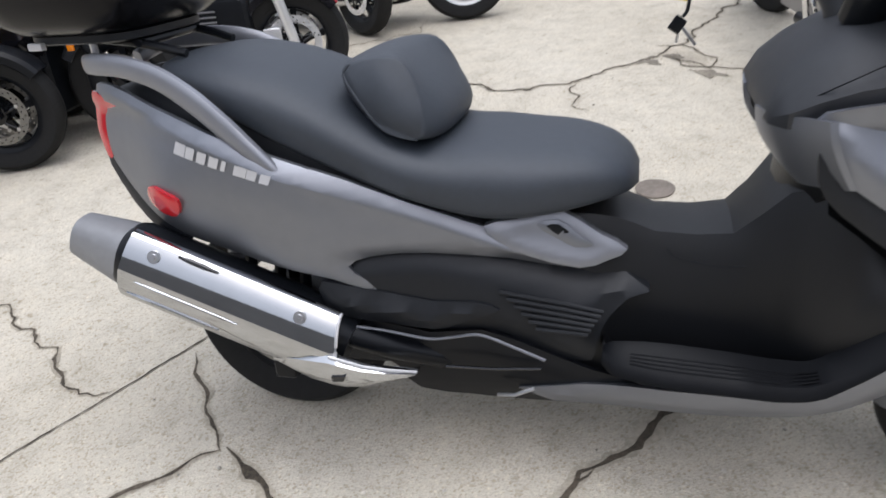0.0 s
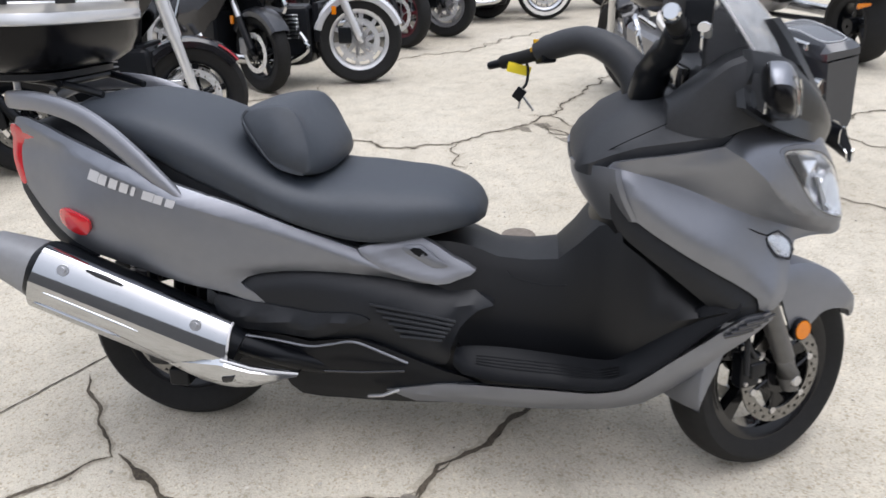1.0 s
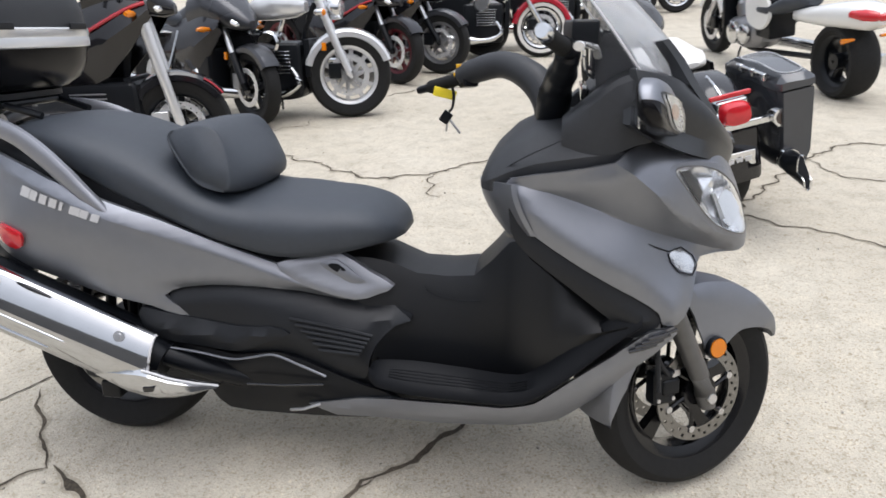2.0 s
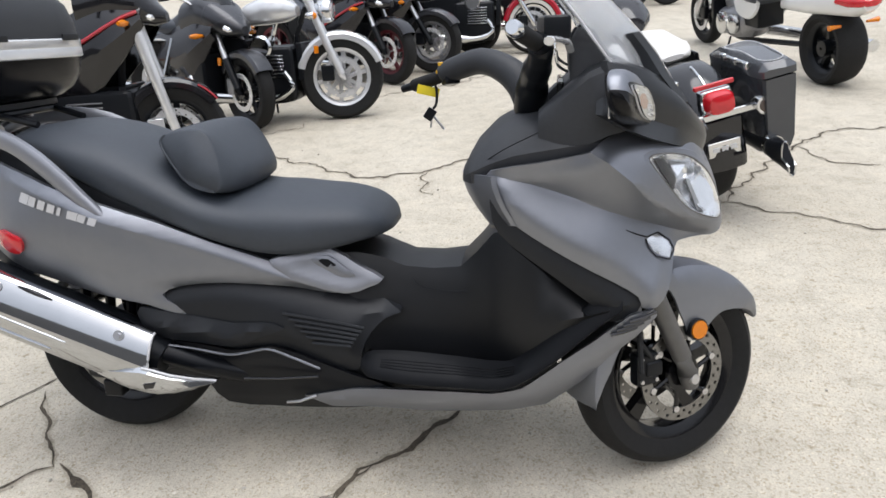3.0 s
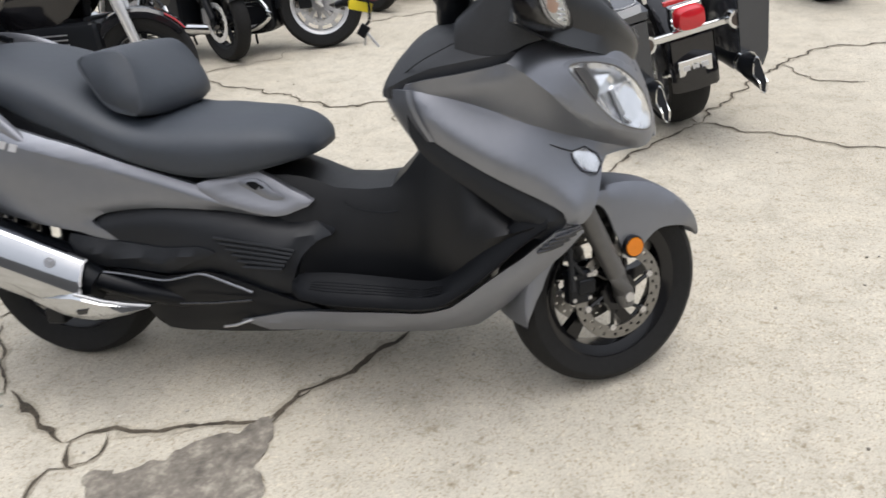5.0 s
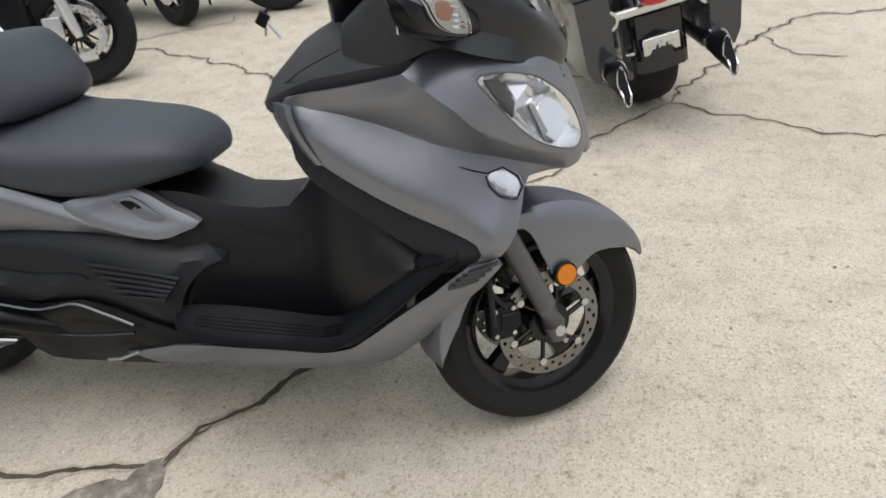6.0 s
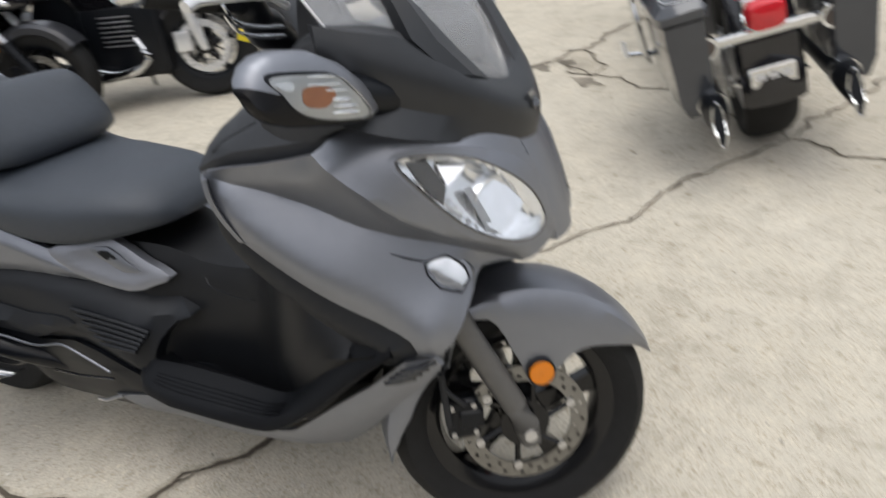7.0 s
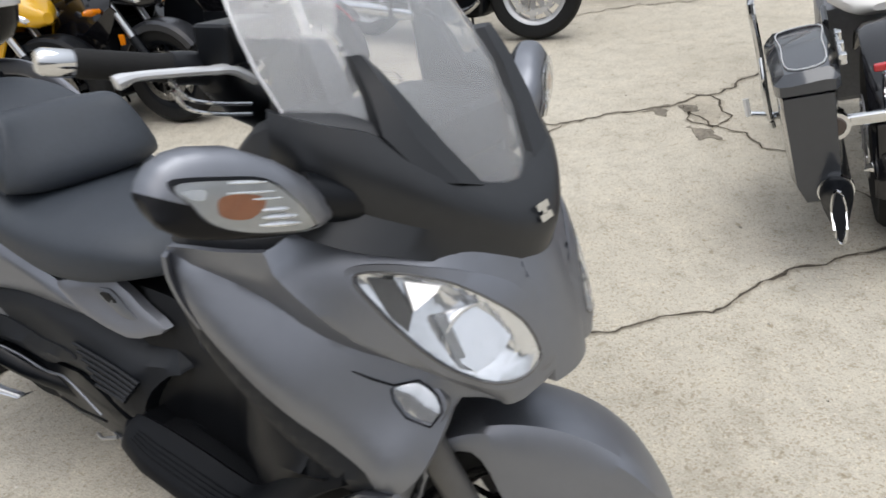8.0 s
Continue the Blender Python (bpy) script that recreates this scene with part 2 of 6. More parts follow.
def block(lo, hi, bevel=0.0, m=None, bm=None, taper=1.0):
    bm = bm or bmesh.new()
    made = bmesh.ops.create_cube(bm, size=1)["verts"]
    for v in made:
        k = taper if v.co.z < 0 else 1.0
        v.co = Vector([(lo[i] + hi[i]) / 2 + v.co[i] * (hi[i] - lo[i]) * (k if i < 2 else 1) for i in range(3)])
    if bevel:
        es = list({e for v in made for e in v.link_edges})
        made = list({v for fc in bmesh.ops.bevel(bm, geom=es, offset=bevel, segments=3, profile=0.6, affect="EDGES")["faces"] for v in fc.verts} | {v for v in made if v.is_valid})
    if m is not None:
        bmesh.ops.transform(bm, matrix=m, verts=made)
    return bm


def rod(a, b, r, seg=10, bm=None):
    return tube([a, b], r, seg, bm)


def mirrored(bm):
    c = bm.copy()
    for v in c.verts:
        v.co.y = -v.co.y
    bmesh.ops.reverse_faces(c, faces=c.faces)
    return c


def plate(outline, y0, y1, bm=None, bevel=0.0):
    """A flat outline in x and z made thick from y0 to y1."""
    bm = bm or bmesh.new()
    a = [bm.verts.new((x, y0, z)) for x, z in outline]
    b = [bm.verts.new((x, y1, z)) for x, z in outline]
    k = len(a)
    bm.faces.new(a)
    bm.faces.new(b)
    for i in range(k):
        bm.faces.new((a[i], a[(i + 1) % k], b[(i + 1) % k], b[i]))
    if bevel:
        bmesh.ops.recalc_face_normals(bm, faces=bm.faces)
        es = [e for e in bm.edges if abs(e.verts[0].co.y - e.verts[1].co.y) < 1e-6]
        bmesh.ops.bevel(bm, geom=es, offset=bevel, segments=2, affect="EDGES")
    return bm


# ---- ground ----
def ground_z(x, y):
    """The lot is not quite flat: it dips a little under the scooter's front wheel."""
    return -0.034 * math.exp(-((x - 1.57) ** 2 + (y - 0.03) ** 2) / 0.32)


def ground_sheet():
    bm = bmesh.new()
    xs = [-400, -60, -12, -5, -3, -1] + [0.1 * k for k in range(0, 36)] + [5, 8, 14, 60, 400]
    ys = [-400, -60, -12, -4] + [0.1 * k for k in range(-16, 20)] + [3, 5, 9, 16, 60, 400]
    g = [[bm.verts.new((x, y, ground_z(x, y))) for y in ys] for x in xs]
    for i in range(len(xs) - 1):
        for j in range(len(ys) - 1):
            bm.faces.new((g[i][j], g[i + 1][j], g[i + 1][j + 1], g[i][j + 1]))
    return tagged(link("ground", bm, CONCRETE), "pale weathered concrete lot with branching cracks", "ground", "", "structure")


ground = ground_sheet()
rnd = random.Random(4)


def crack(pts, width=0.014, rough=0.02, edge=True):
    """A ragged crack with crumbled edges along the points, on the concrete."""
    line = []
    for a, b in zip(pts, pts[1:]):
        a, b = Vector((*a, 0)), Vector((*b, 0))
        n = max(2, int((b - a).length / 0.022))
        for k in range(n):
            line.append(a.lerp(b, k / n))
    line.append(Vector((*pts[-1], 0)))
    out = []
    s = rnd.random() * 50
    for i, q in enumerate(line):
        d = (line[min(i + 1, len(line) - 1)] - line[max(i - 1, 0)]).normalized()
        side = Vector((-d.y, d.x, 0))
        k = noise.noise(Vector((q.x * 9 + s, q.y * 9, 0))) * rough + noise.noise(Vector((q.x * 22 + s, q.y * 22, 3))) * rough * 0.45
        wd = 0.56 * width * (0.55 + 1.3 * abs(noise.noise(Vector((q.x * 14, q.y * 14, s)))) + 0.5 * rnd.random())
        out.append((q + side * k, side, wd))
    for name, mt, grow, z in ([("crumbled_edge", CRUMBLE, 2.6, 0.002)] if edge else []) + [("crack", CRACK, 1.0, 0.004)]:
        bm = bmesh.new()
        rows = []
        for i, (q, side, wd) in enumerate(out):
            end = min(1, (i + 0.3) / 4, (len(out) - 0.7 - i) / 4)
            j = wd * grow * end * (0.45 + 1.1 * rnd.random())
            k = wd * grow * end * (0.45 + 1.1 * rnd.random())
            rows.append((bm.verts.new(q + side * j * 0.5 + Vector((0, 0, z + ground_z(q.x, q.y)))), bm.verts.new(q - side * k * 0.5 + Vector((0, 0, z + ground_z(q.x, q.y))))))
        for (a, b), (c, d) in zip(rows, rows[1:]):
            bm.faces.new((a, b, d, c))
        link(name, bm, mt, ground)


crack([(-2.6, -3.6), (-0.743, -0.384), (-0.588, -0.105), (-0.444, 0.164), (0.148, 1.22)], 0.010, 0.006, False)
crack([(0.990, 0.146), (0.953, 0.089), (0.909, 0.031), (0.855, -0.052), (0.793, -0.124), (0.749, -0.170), (0.718, -0.227), (0.703, -0.274), (0.697, -0.306)], 0.030, 0.018)
crack([(0.704, -0.265), (0.664, -0.288), (0.581, -0.302), (0.488, -0.326), (0.380, -0.355), (0.276, -0.357), (0.206, -0.376), (0.166, -0.416)], 0.022, 0.018)
crack([(0.771, -0.142), (0.737, -0.192), (0.716, -0.249), (0.699, -0.294)], 0.034, 0.02)
crack([(0.258, -0.370), (0.282, -0.409), (0.290, -0.449), (0.272, -0.479), (0.231, -0.497)], 0.012, 0.012)
crack([(0.174, -0.410), (0.192, -0.453), (0.228, -0.497), (0.250, -0.501)], 0.026, 0.02)
crack([(0.166, -0.416), (0.104, -0.371), (0.004, -0.324), (-0.074, -0.283), (-0.151, -0.248)], 0.026, 0.03)
crack([(-0.151, -0.248), (-0.210, -0.192), (-0.279, -0.108), (-0.348, -0.018), (-0.435, 0.096)], 0.016, 0.02)
crack([(-0.151, -0.248), (-0.184, -0.281), (-0.244, -0.335), (-0.302, -0.387), (-0.362, -0.434), (-0.477, -0.564)], 0.018, 0.025)
crack([(0.247, -0.495), (0.184, -0.509), (0.174, -0.556), (0.173, -0.608), (0.166, -0.669), (0.145, -0.810)], 0.014, 0.02)
crack([(-1.69, 3.05), (-1.07, 2.85), (-0.583, 2.62), (-0.255, 2.46), (0.057, 2.27), (0.234, 2.25), (0.387, 2.35), (0.569, 2.49), (0.875, 2.76), (0.99, 2.96), (1.14, 3.38), (1.5, 4.2)], 0.022, 0.06)
crack([(0.434, 2.36), (0.468, 2.1), (0.532, 1.95)], 0.012, 0.07)
crack([(0.875, 2.76), (1.1, 2.57), (1.29, 2.46), (1.53, 2.34), (2.05, 1.9)], 0.016, 0.05)
crack([(0.829, 2.92), (0.98, 2.91), (1.17, 2.65), (1.12, 2.52), (0.959, 2.65), (0.893, 2.76)], 0.016, 0.05)
crack([(0.424, 0.514), (1, 0.757), (1.35, 0.99), (1.42, 1.09), (1.57, 1.19), (1.6, 1.32), (1.65, 1.42), (1.77, 1.57), (1.84, 1.66), (2.05, 1.9)], 0.013, 0.03)
crack([(-0.788, 3.91), (-0.373, 4.27), (-0.051, 4.58), (0.241, 4.72), (0.547, 5.23), (0.867, 5.58)], 0.016, 0.08)
crack([(2.05, 1.9), (2.28, 2.34), (2.43, 2.54), (2.64, 2.87), (2.94, 3.17), (3.18, 3.16), (4.02, 3.51)], 0.020, 0.05)
crack([(2.05, 1.9), (2.27, 1.77), (2.5, 1.66), (2.62, 1.57), (2.83, 1.56), (3.53, 1.27)], 0.013, 0.04)
crack([(2.59, 2.82), (2.72, 2.52), (2.97, 2.45)], 0.012, 0.05)
crack([(-1.48, 0.353), (-1.28, 0.214), (-1.04, 0.094), (-0.832, -0.029), (-0.694, -0.124), (-0.597, -0.095)], 0.013, 0.05)
crack([(-1.32, 2.98), (-0.926, 3.19), (-0.757, 3.34), (-0.668, 3.54)], 0.010, 0.08)


def ragged_patch(name, outline, material, z, jag):
    bm = bmesh.new()
    p = spline([(x, y, z) for x, y in outline], 8, True)
    ring = [bm.verts.new(q + Vector((noise.noise(q * 22), noise.noise(q * 22 + Vector((7, 3, 1))), 0)) * jag) for q in p]
    bm.faces.new(ring)
    bmesh.ops.triangulate(bm, faces=bm.faces)
    return link(name, bm, material, ground)


ragged_patch("asphalt_patch", [(0.707, -0.274), (0.720, -0.360), (0.739, -0.443), (0.761, -0.520), (0.770, -0.610), (0.791, -0.723), (0.575, -0.798), (0.353, -0.733), (0.346, -0.646), (0.338, -0.576), (0.276, -0.523), (0.309, -0.500), (0.393, -0.486), (0.458, -0.449), (0.515, -0.390), (0.593, -0.333), (0.656, -0.299)], ASPHALT, 0.0025, 0.03)
ragged_patch("crumbled_patch", [(0.857, 2.89), (0.98, 2.88), (1.12, 2.67), (1.08, 2.56), (0.949, 2.65)], CRUMBLE, 0.0015, 0.06)
for spots in ([(.74, 2.63), (.79, 2.70), (.82, 2.745), (.85, 2.68), (.86, 2.61), (.80, 2.62)], [(.89, 2.735), (.93, 2.77), (.97, 2.78), (.995, 2.70), (.96, 2.69), (.92, 2.69)], [(1.00, 2.50), (1.06, 2.515), (1.12, 2.505), (1.185, 2.43), (1.14, 2.385), (1.09, 2.425), (1.04, 2.47)]):
    ragged_patch("crumbled_patch", spots, DIRT, 0.0030, 0.045)

# added unseen wall behind the camera: blocks low sky, darkens flank reflections
bm = block((-40, -9.3, 0), (40, -9.0, 3.8))
tagged(link("unseen_wall", bm, mat("unseen_wall_grey", (0.16, 0.16, 0.165), 0.85, 0, 0.2, 6, 0.3)), "unseen grey wall added to darken reflections", "wall", "", "structure")

bm = spin([(0.001, 0.0), (0.071, 0.0), (0.074, 0.006), (0.066, 0.009), (0.05, 0.007), (0.001, 0.008)], 28, closed_profile=False)
bmesh.ops.transform(bm, matrix=pose(0, 0, 0, 90, 0, 0), verts=bm.verts)
cap = link("manhole_cap", bm, IRON)
cap.matrix_world = pose(0.874, 1.213, 0)
tagged(cap, "small round rusty iron cap set in the concrete", "manhole cover", "", "structure")


def gravel(n=620):
    """Loose chips of stone and grit that lie about on the concrete."""
    r_ = random.Random(11)
    bm = bmesh.new()
    for k in range(n):
        x, y = r_.uniform(-1.2, 3.6), r_.uniform(-1.3, 3.2)
        if noise.noise(Vector((x * 1.3, y * 1.3, 5))) < -.15:
            continue
        s = r_.choice((.0022, .003, .003, .004, .0055))
        made = bmesh.ops.create_icosphere(bm, subdivisions=1, radius=s)["verts"]
        m_ = pose(x, y, ground_z(x, y) + s * .35, 0, 0, r_.uniform(0, 360)) @ Matrix.Diagonal((r_.uniform(.8, 1.5), r_.uniform(.7, 1.1), r_.uniform(.5, .8), 1))
        for v in made:
            v.co = m_ @ (v.co * r_.uniform(.8, 1.15))
    me = bpy.data.meshes.new("gravel")
    bm.to_mesh(me)
    bm.free()
    m = bpy.data.materials.new("grit_stone")
    m.use_nodes = True
    n_, l_ = m.node_tree.nodes, m.node_tree.links
    geo, ramp_ = n_.new("ShaderNodeNewGeometry"), n_.new("ShaderNodeValToRGB")
    for e, (p, c) in zip((ramp_.color_ramp.elements[0], ramp_.color_ramp.elements[1]), ((0.0, (.10, .085, .065, 1)), (1.0, (.72, .68, .60, 1)))):
        e.position, e.color = p, c
    l_.new(geo.outputs["Random Per Island"], ramp_.inputs[0])
    l_.new(ramp_.outputs[0], n_["Principled BSDF"].inputs["Base Color"])
    n_["Principled BSDF"].inputs["Roughness"].default_value = .9
    me.materials.append(m)
    return tagged(new("gravel", me), "loose stone chips and grit on the concrete", "gravel", "", "stuff")


gravel()

# ---- the scooter: its own axes have x ahead, y to its left, z up; it leans on its side stand ----
SCOOTER = pose(0, 0, 0, -8, 0, 1.6)
scooter = thing("scooter", SCOOTER, "matt grey maxi scooter with black seat, leaning on its stand", "scooter")

# half width of the body over (length, height)
WIDTHS = np.array([(-.339, .829, .115), (-.297, .885, .138), (-.127, .665, .25), (-.085, .768, .242), (.143, .698, .277), (.161, .74, .25),
                   (.308, .433, .222), (.563, .583, .186), (.704, .572, .15), (.82, .51, .125), (.568, .445, .208), (.763, .369, .215),
                   (.784, .341, .218), (.535, .36, .217), (.676, .308, .222), (.212, .384, .252), (1.173, .289, .285), (1.375, .46, .25),
                   (1.471, .516, .255), (1.506, .48, .235), (1.185, .721, .31), (1.135, .831, .305), (1.352, .867, .28), (1.48, .845, .228)])
WIDTHS = np.vstack([WIDTHS, np.array([(1.517, .605, .2), (1.271, .163, .14), (.45, .2, .185), (.8, .18, .195), (1.1, .175, .195), (.92, .262, .236), (1.42, .69, .27), (-.25, .70, .17), (0, .55, .24), (1.35, .95, .2)])])
NOSE = np.array([(.40, 1.80), (.55, 1.74), (.60, 1.705), (.64, 1.686), (.69, 1.679), (.742, 1.665), (.796, 1.645), (.83, 1.627), (.9, 1.59), (1.0, 1.55)])


def plate_spline(r2):
    return r2 * np.log(np.maximum(r2, 1e-9))


P2 = WIDTHS[:, :2]
K = plate_spline(((P2[:, None] - P2[None]) ** 2).sum(-1)) + np.eye(len(P2)) * .004
Q3 = np.c_[np.ones(len(P2)), P2]
COEF = np.linalg.solve(np.block([[K, Q3], [Q3.T, np.zeros((3, 3))]]), np.r_[WIDTHS[:, 2], 0, 0, 0])


def seg_dist(x, z, line):
    """Distance from points to a polyline, and how far along it the nearest spot is."""
    best, along = np.full(np.shape(x), 9.0), np.zeros(np.shape(x))
    n = len(line) - 1
    for i, ((ax, az), (bx, bz)) in enumerate(zip(line, line[1:])):
        dx, dz = bx - ax, bz - az
        t = np.clip(((x - ax) * dx + (z - az) * dz) / (dx * dx + dz * dz + 1e-12), 0, 1)
        d = np.hypot(x - ax - t * dx, z - az - t * dz)
        along = np.where(d < best, (i + t) / n, along)
        best = np.minimum(best, d)
    return best, along


FOLD_CURVE = np.polyfit([1.10, 1.20, 1.29, 1.39, 1.47, 1.55, 1.62], [.822, .796, .767, .724, .688, .657, .640], 3)


def half_width(x, z):
    x, z = np.asarray(x, float), np.asarray(z, float)
    r2 = (x[..., None] - P2[:, 0]) ** 2 + (z[..., None] - P2[:, 1]) ** 2
    y = plate_spline(r2) @ COEF[:-3] + COEF[-3] + COEF[-2] * x + COEF[-1] * z
    u = np.clip((np.interp(z, NOSE[:, 0], NOSE[:, 1]) - x) / .26, 0, 1)
    # rounded meeting of the flank with the nose
    y = -np.logaddexp(-75 * y, -75 * .292 * np.sqrt(1 - (1 - u) ** 2)) / 75
    # the fairing folds in along a line from the dash to below the headlamp, and out again over the wing
    h = z - np.polyval(FOLD_CURVE, np.clip(x, 1.08, 1.66))
    amp = .12 + .88 * np.sin(np.clip((x - 1.12) / .24, 0, 1) * math.pi / 2)
    amp = amp * np.cos(np.clip((x - 1.48) / .19, 0, 1) * math.pi / 2)
    amp = amp * (z > .45)
    top = np.interp(x, [1.10, 1.24, 1.347, 1.39, 1.438, 1.479, 1.52, 1.578, 1.66], [.835, .850, .867, .842, .801, .762, .728, .700, .69])
    deep = np.maximum(top - (z - h), .022)
    low = np.interp(x, [1.12, 1.17, 1.29, 1.41], [.06, .09, .13, .16])
    y = y - .070 * amp * np.where(h < 0, np.clip(1 + h / low, 0, 1) ** 1.35, 1 - np.clip(h / deep, 0, 1))
    d, a = seg_dist(x, z, [(1.347, .867), (1.39, .842), (1.438, .801), (1.479, .755), (1.52, .712), (1.578, .686)])
    y = y + .006 * np.exp(-d / .014) * np.clip((1 - a) * 3, 0, 1)
    d, a = seg_dist(x, z, [(-.20, .83), (-.06, .80), (.10, .745), (.30, .675), (.56, .568), (.74, .492)])
    y = y + .006 * np.exp(-(d / .022) ** 2)
    zr = np.interp(x, [-.1, .05, .174, .398, .552, .72], [.80, .745, .702, .612, .552, .495])
    y = y - np.minimum(np.maximum(z - zr, 0), .05) * .28 * np.clip((x - .0) / .12, 0, 1) * np.clip((.76 - x) / .06, 0, 1)
    d, a = seg_dist(x, z, [(.24, .52), (.45, .53), (.62, .505), (.78, .47), (.95, .45)])
    y = y - .010 * np.exp(-(d / .016) ** 2)
    return np.maximum(y, 0)


def inside(x, z, poly):
    c = np.zeros(np.shape(x), bool)
    for (ax, az), (bx, bz) in zip(poly, poly[1:] + poly[:1]):
        c ^= ((az > z) != (bz > z)) & (x < (bx - ax) * (z - az) / (bz - az + 1e-12) + ax)
    return c


FOLD = [(float(x), float(np.polyval(FOLD_CURVE, x))) for x in np.linspace(1.10, 1.62, 12)]
EDGE = [(1.347, .867), (1.39, .842), (1.438, .801), (1.479, .755), (1.52, .712), (1.578, .686)]
SHOULDER = [(-.1, .80), (.05, .745), (.174, .702), (.398, .612), (.552, .552), (.72, .495)]


def skin(outline, out=0.0, lip=0.012, roll=0.006, rad=0.012, cell=0.02, smooth=3, hole=None, deep=None, folds=(), flat=False):
    """A body panel on the right side: the outline (length, height) laid on the body, its rim rolled in."""
    p = [(q.x, q.y) for q in spline([(a, b, 0) for a, b in outline], smooth, True)] if smooth > 1 else list(outline)
    bm = bmesh.new()
    bm.faces.new([bm.verts.new((a, 0, b)) for a, b in p])
    xs, zs = [a for a, b in p], [b for a, b in p]
    cuts = [(Vector((v, 0, 0)), Vector((1, 0, 0))) for v in np.arange(min(xs) + cell / 2, max(xs), cell)]
    cuts += [(Vector((v, 0, 0)), Vector((1, 0, 0))) for v in np.arange(max(min(xs), 1.56) + cell / 4, max(xs), cell / 2)] if max(xs) > 1.6 else []
    cuts += [(Vector((0, 0, v)), Vector((0, 0, 1))) for v in np.arange(min(zs) + cell / 2, max(zs), cell)]
    for line in folds:
        for (ax, az), (bx, bz) in zip(line, line[1:]):
            cuts.append((Vector((ax, 0, az)), Vector((-(bz - az), 0, bx - ax)).normalized()))
    for co, no in cuts:
        bmesh.ops.bisect_plane(bm, geom=bm.verts[:] + bm.edges[:] + bm.faces[:], plane_co=co, plane_no=no, dist=1e-5)
    if folds:
        bmesh.ops.remove_doubles(bm, verts=bm.verts, dist=.0018)
    if hole:
        c = [fc for fc in bm.faces if inside(np.array([fc.calc_center_median().x]), np.array([fc.calc_center_median().z]), hole)[0]]
        bmesh.ops.delete(bm, geom=c, context="FACES")
        off_rim = seg_dist(np.array([v.co.x for v in bm.verts]), np.array([v.co.z for v in bm.verts]), p + p[:1])[0] > 1e-3
        far = [v for v, free in zip(bm.verts, off_rim) if free and v.is_boundary and min(abs(v.co.x - a) + abs(v.co.z - b) for a, b in hole) < cell * 1.3]
        for v in far:
            best = min(((Vector((ax, 0, az)).lerp(Vector((bx, 0, bz)), k / 4)) for (ax, az), (bx, bz) in zip(hole, hole[1:] + hole[:1]) for k in range(4)), key=lambda q: (q - v.co).length)
            v.co = best
    vx, vz = np.array([v.co.x for v in bm.verts]), np.array([v.co.z for v in bm.verts])
    d, _ = seg_dist(vx, vz, p + p[:1])
    base = half_width(vx, vz)
    if flat:
        fit = np.linalg.lstsq(np.c_[np.ones(len(vx)), vx, vz], base, rcond=None)[0]
        base = fit[0] + fit[1] * vx + fit[2] * vz
    y = base + out - roll * np.exp(-(d / rad) ** 2) * np.clip((np.interp(vz, NOSE[:, 0], NOSE[:, 1]) - vx) / .06, 0, 1)
    if deep:
        y = y - deep * (1 - np.exp(-(d / .02) ** 2))
    for v, k in zip(bm.verts, y):
        v.co.y = -max(k, 0.0)
    if lip:
        rim = [e for e in bm.edges if e.is_boundary]
        new_v = [v for v in bmesh.ops.extrude_edge_only(bm, edges=rim)["geom"] if isinstance(v, bmesh.types.BMVert)]
        for v in new_v:
            v.co.y = min(v.co.y + lip, 0.0)
    return bm


def both(name, bm, material, label="", parent=None):
    """The same panel on both flanks."""
    other = mirrored(bm)
    a = part(name, bm, material, parent or scooter, label)
    b = part(name, other, material, parent or scooter, label)
    return a, b


# wheels: angle 0 is ahead
def tyre_profile(r, half, rim):
    pts = [(rim, -half * .72), (rim + (r - rim) * .35, -half * .98), (r - .030, -half), (r - .012, -half * .80), (r - .003, -half * .45), (r, 0)]
    return pts + [(a, -b) for a, b in reversed(pts[:-1])] + [(rim - .004, half * .5), (rim - .004, -half * .5)]


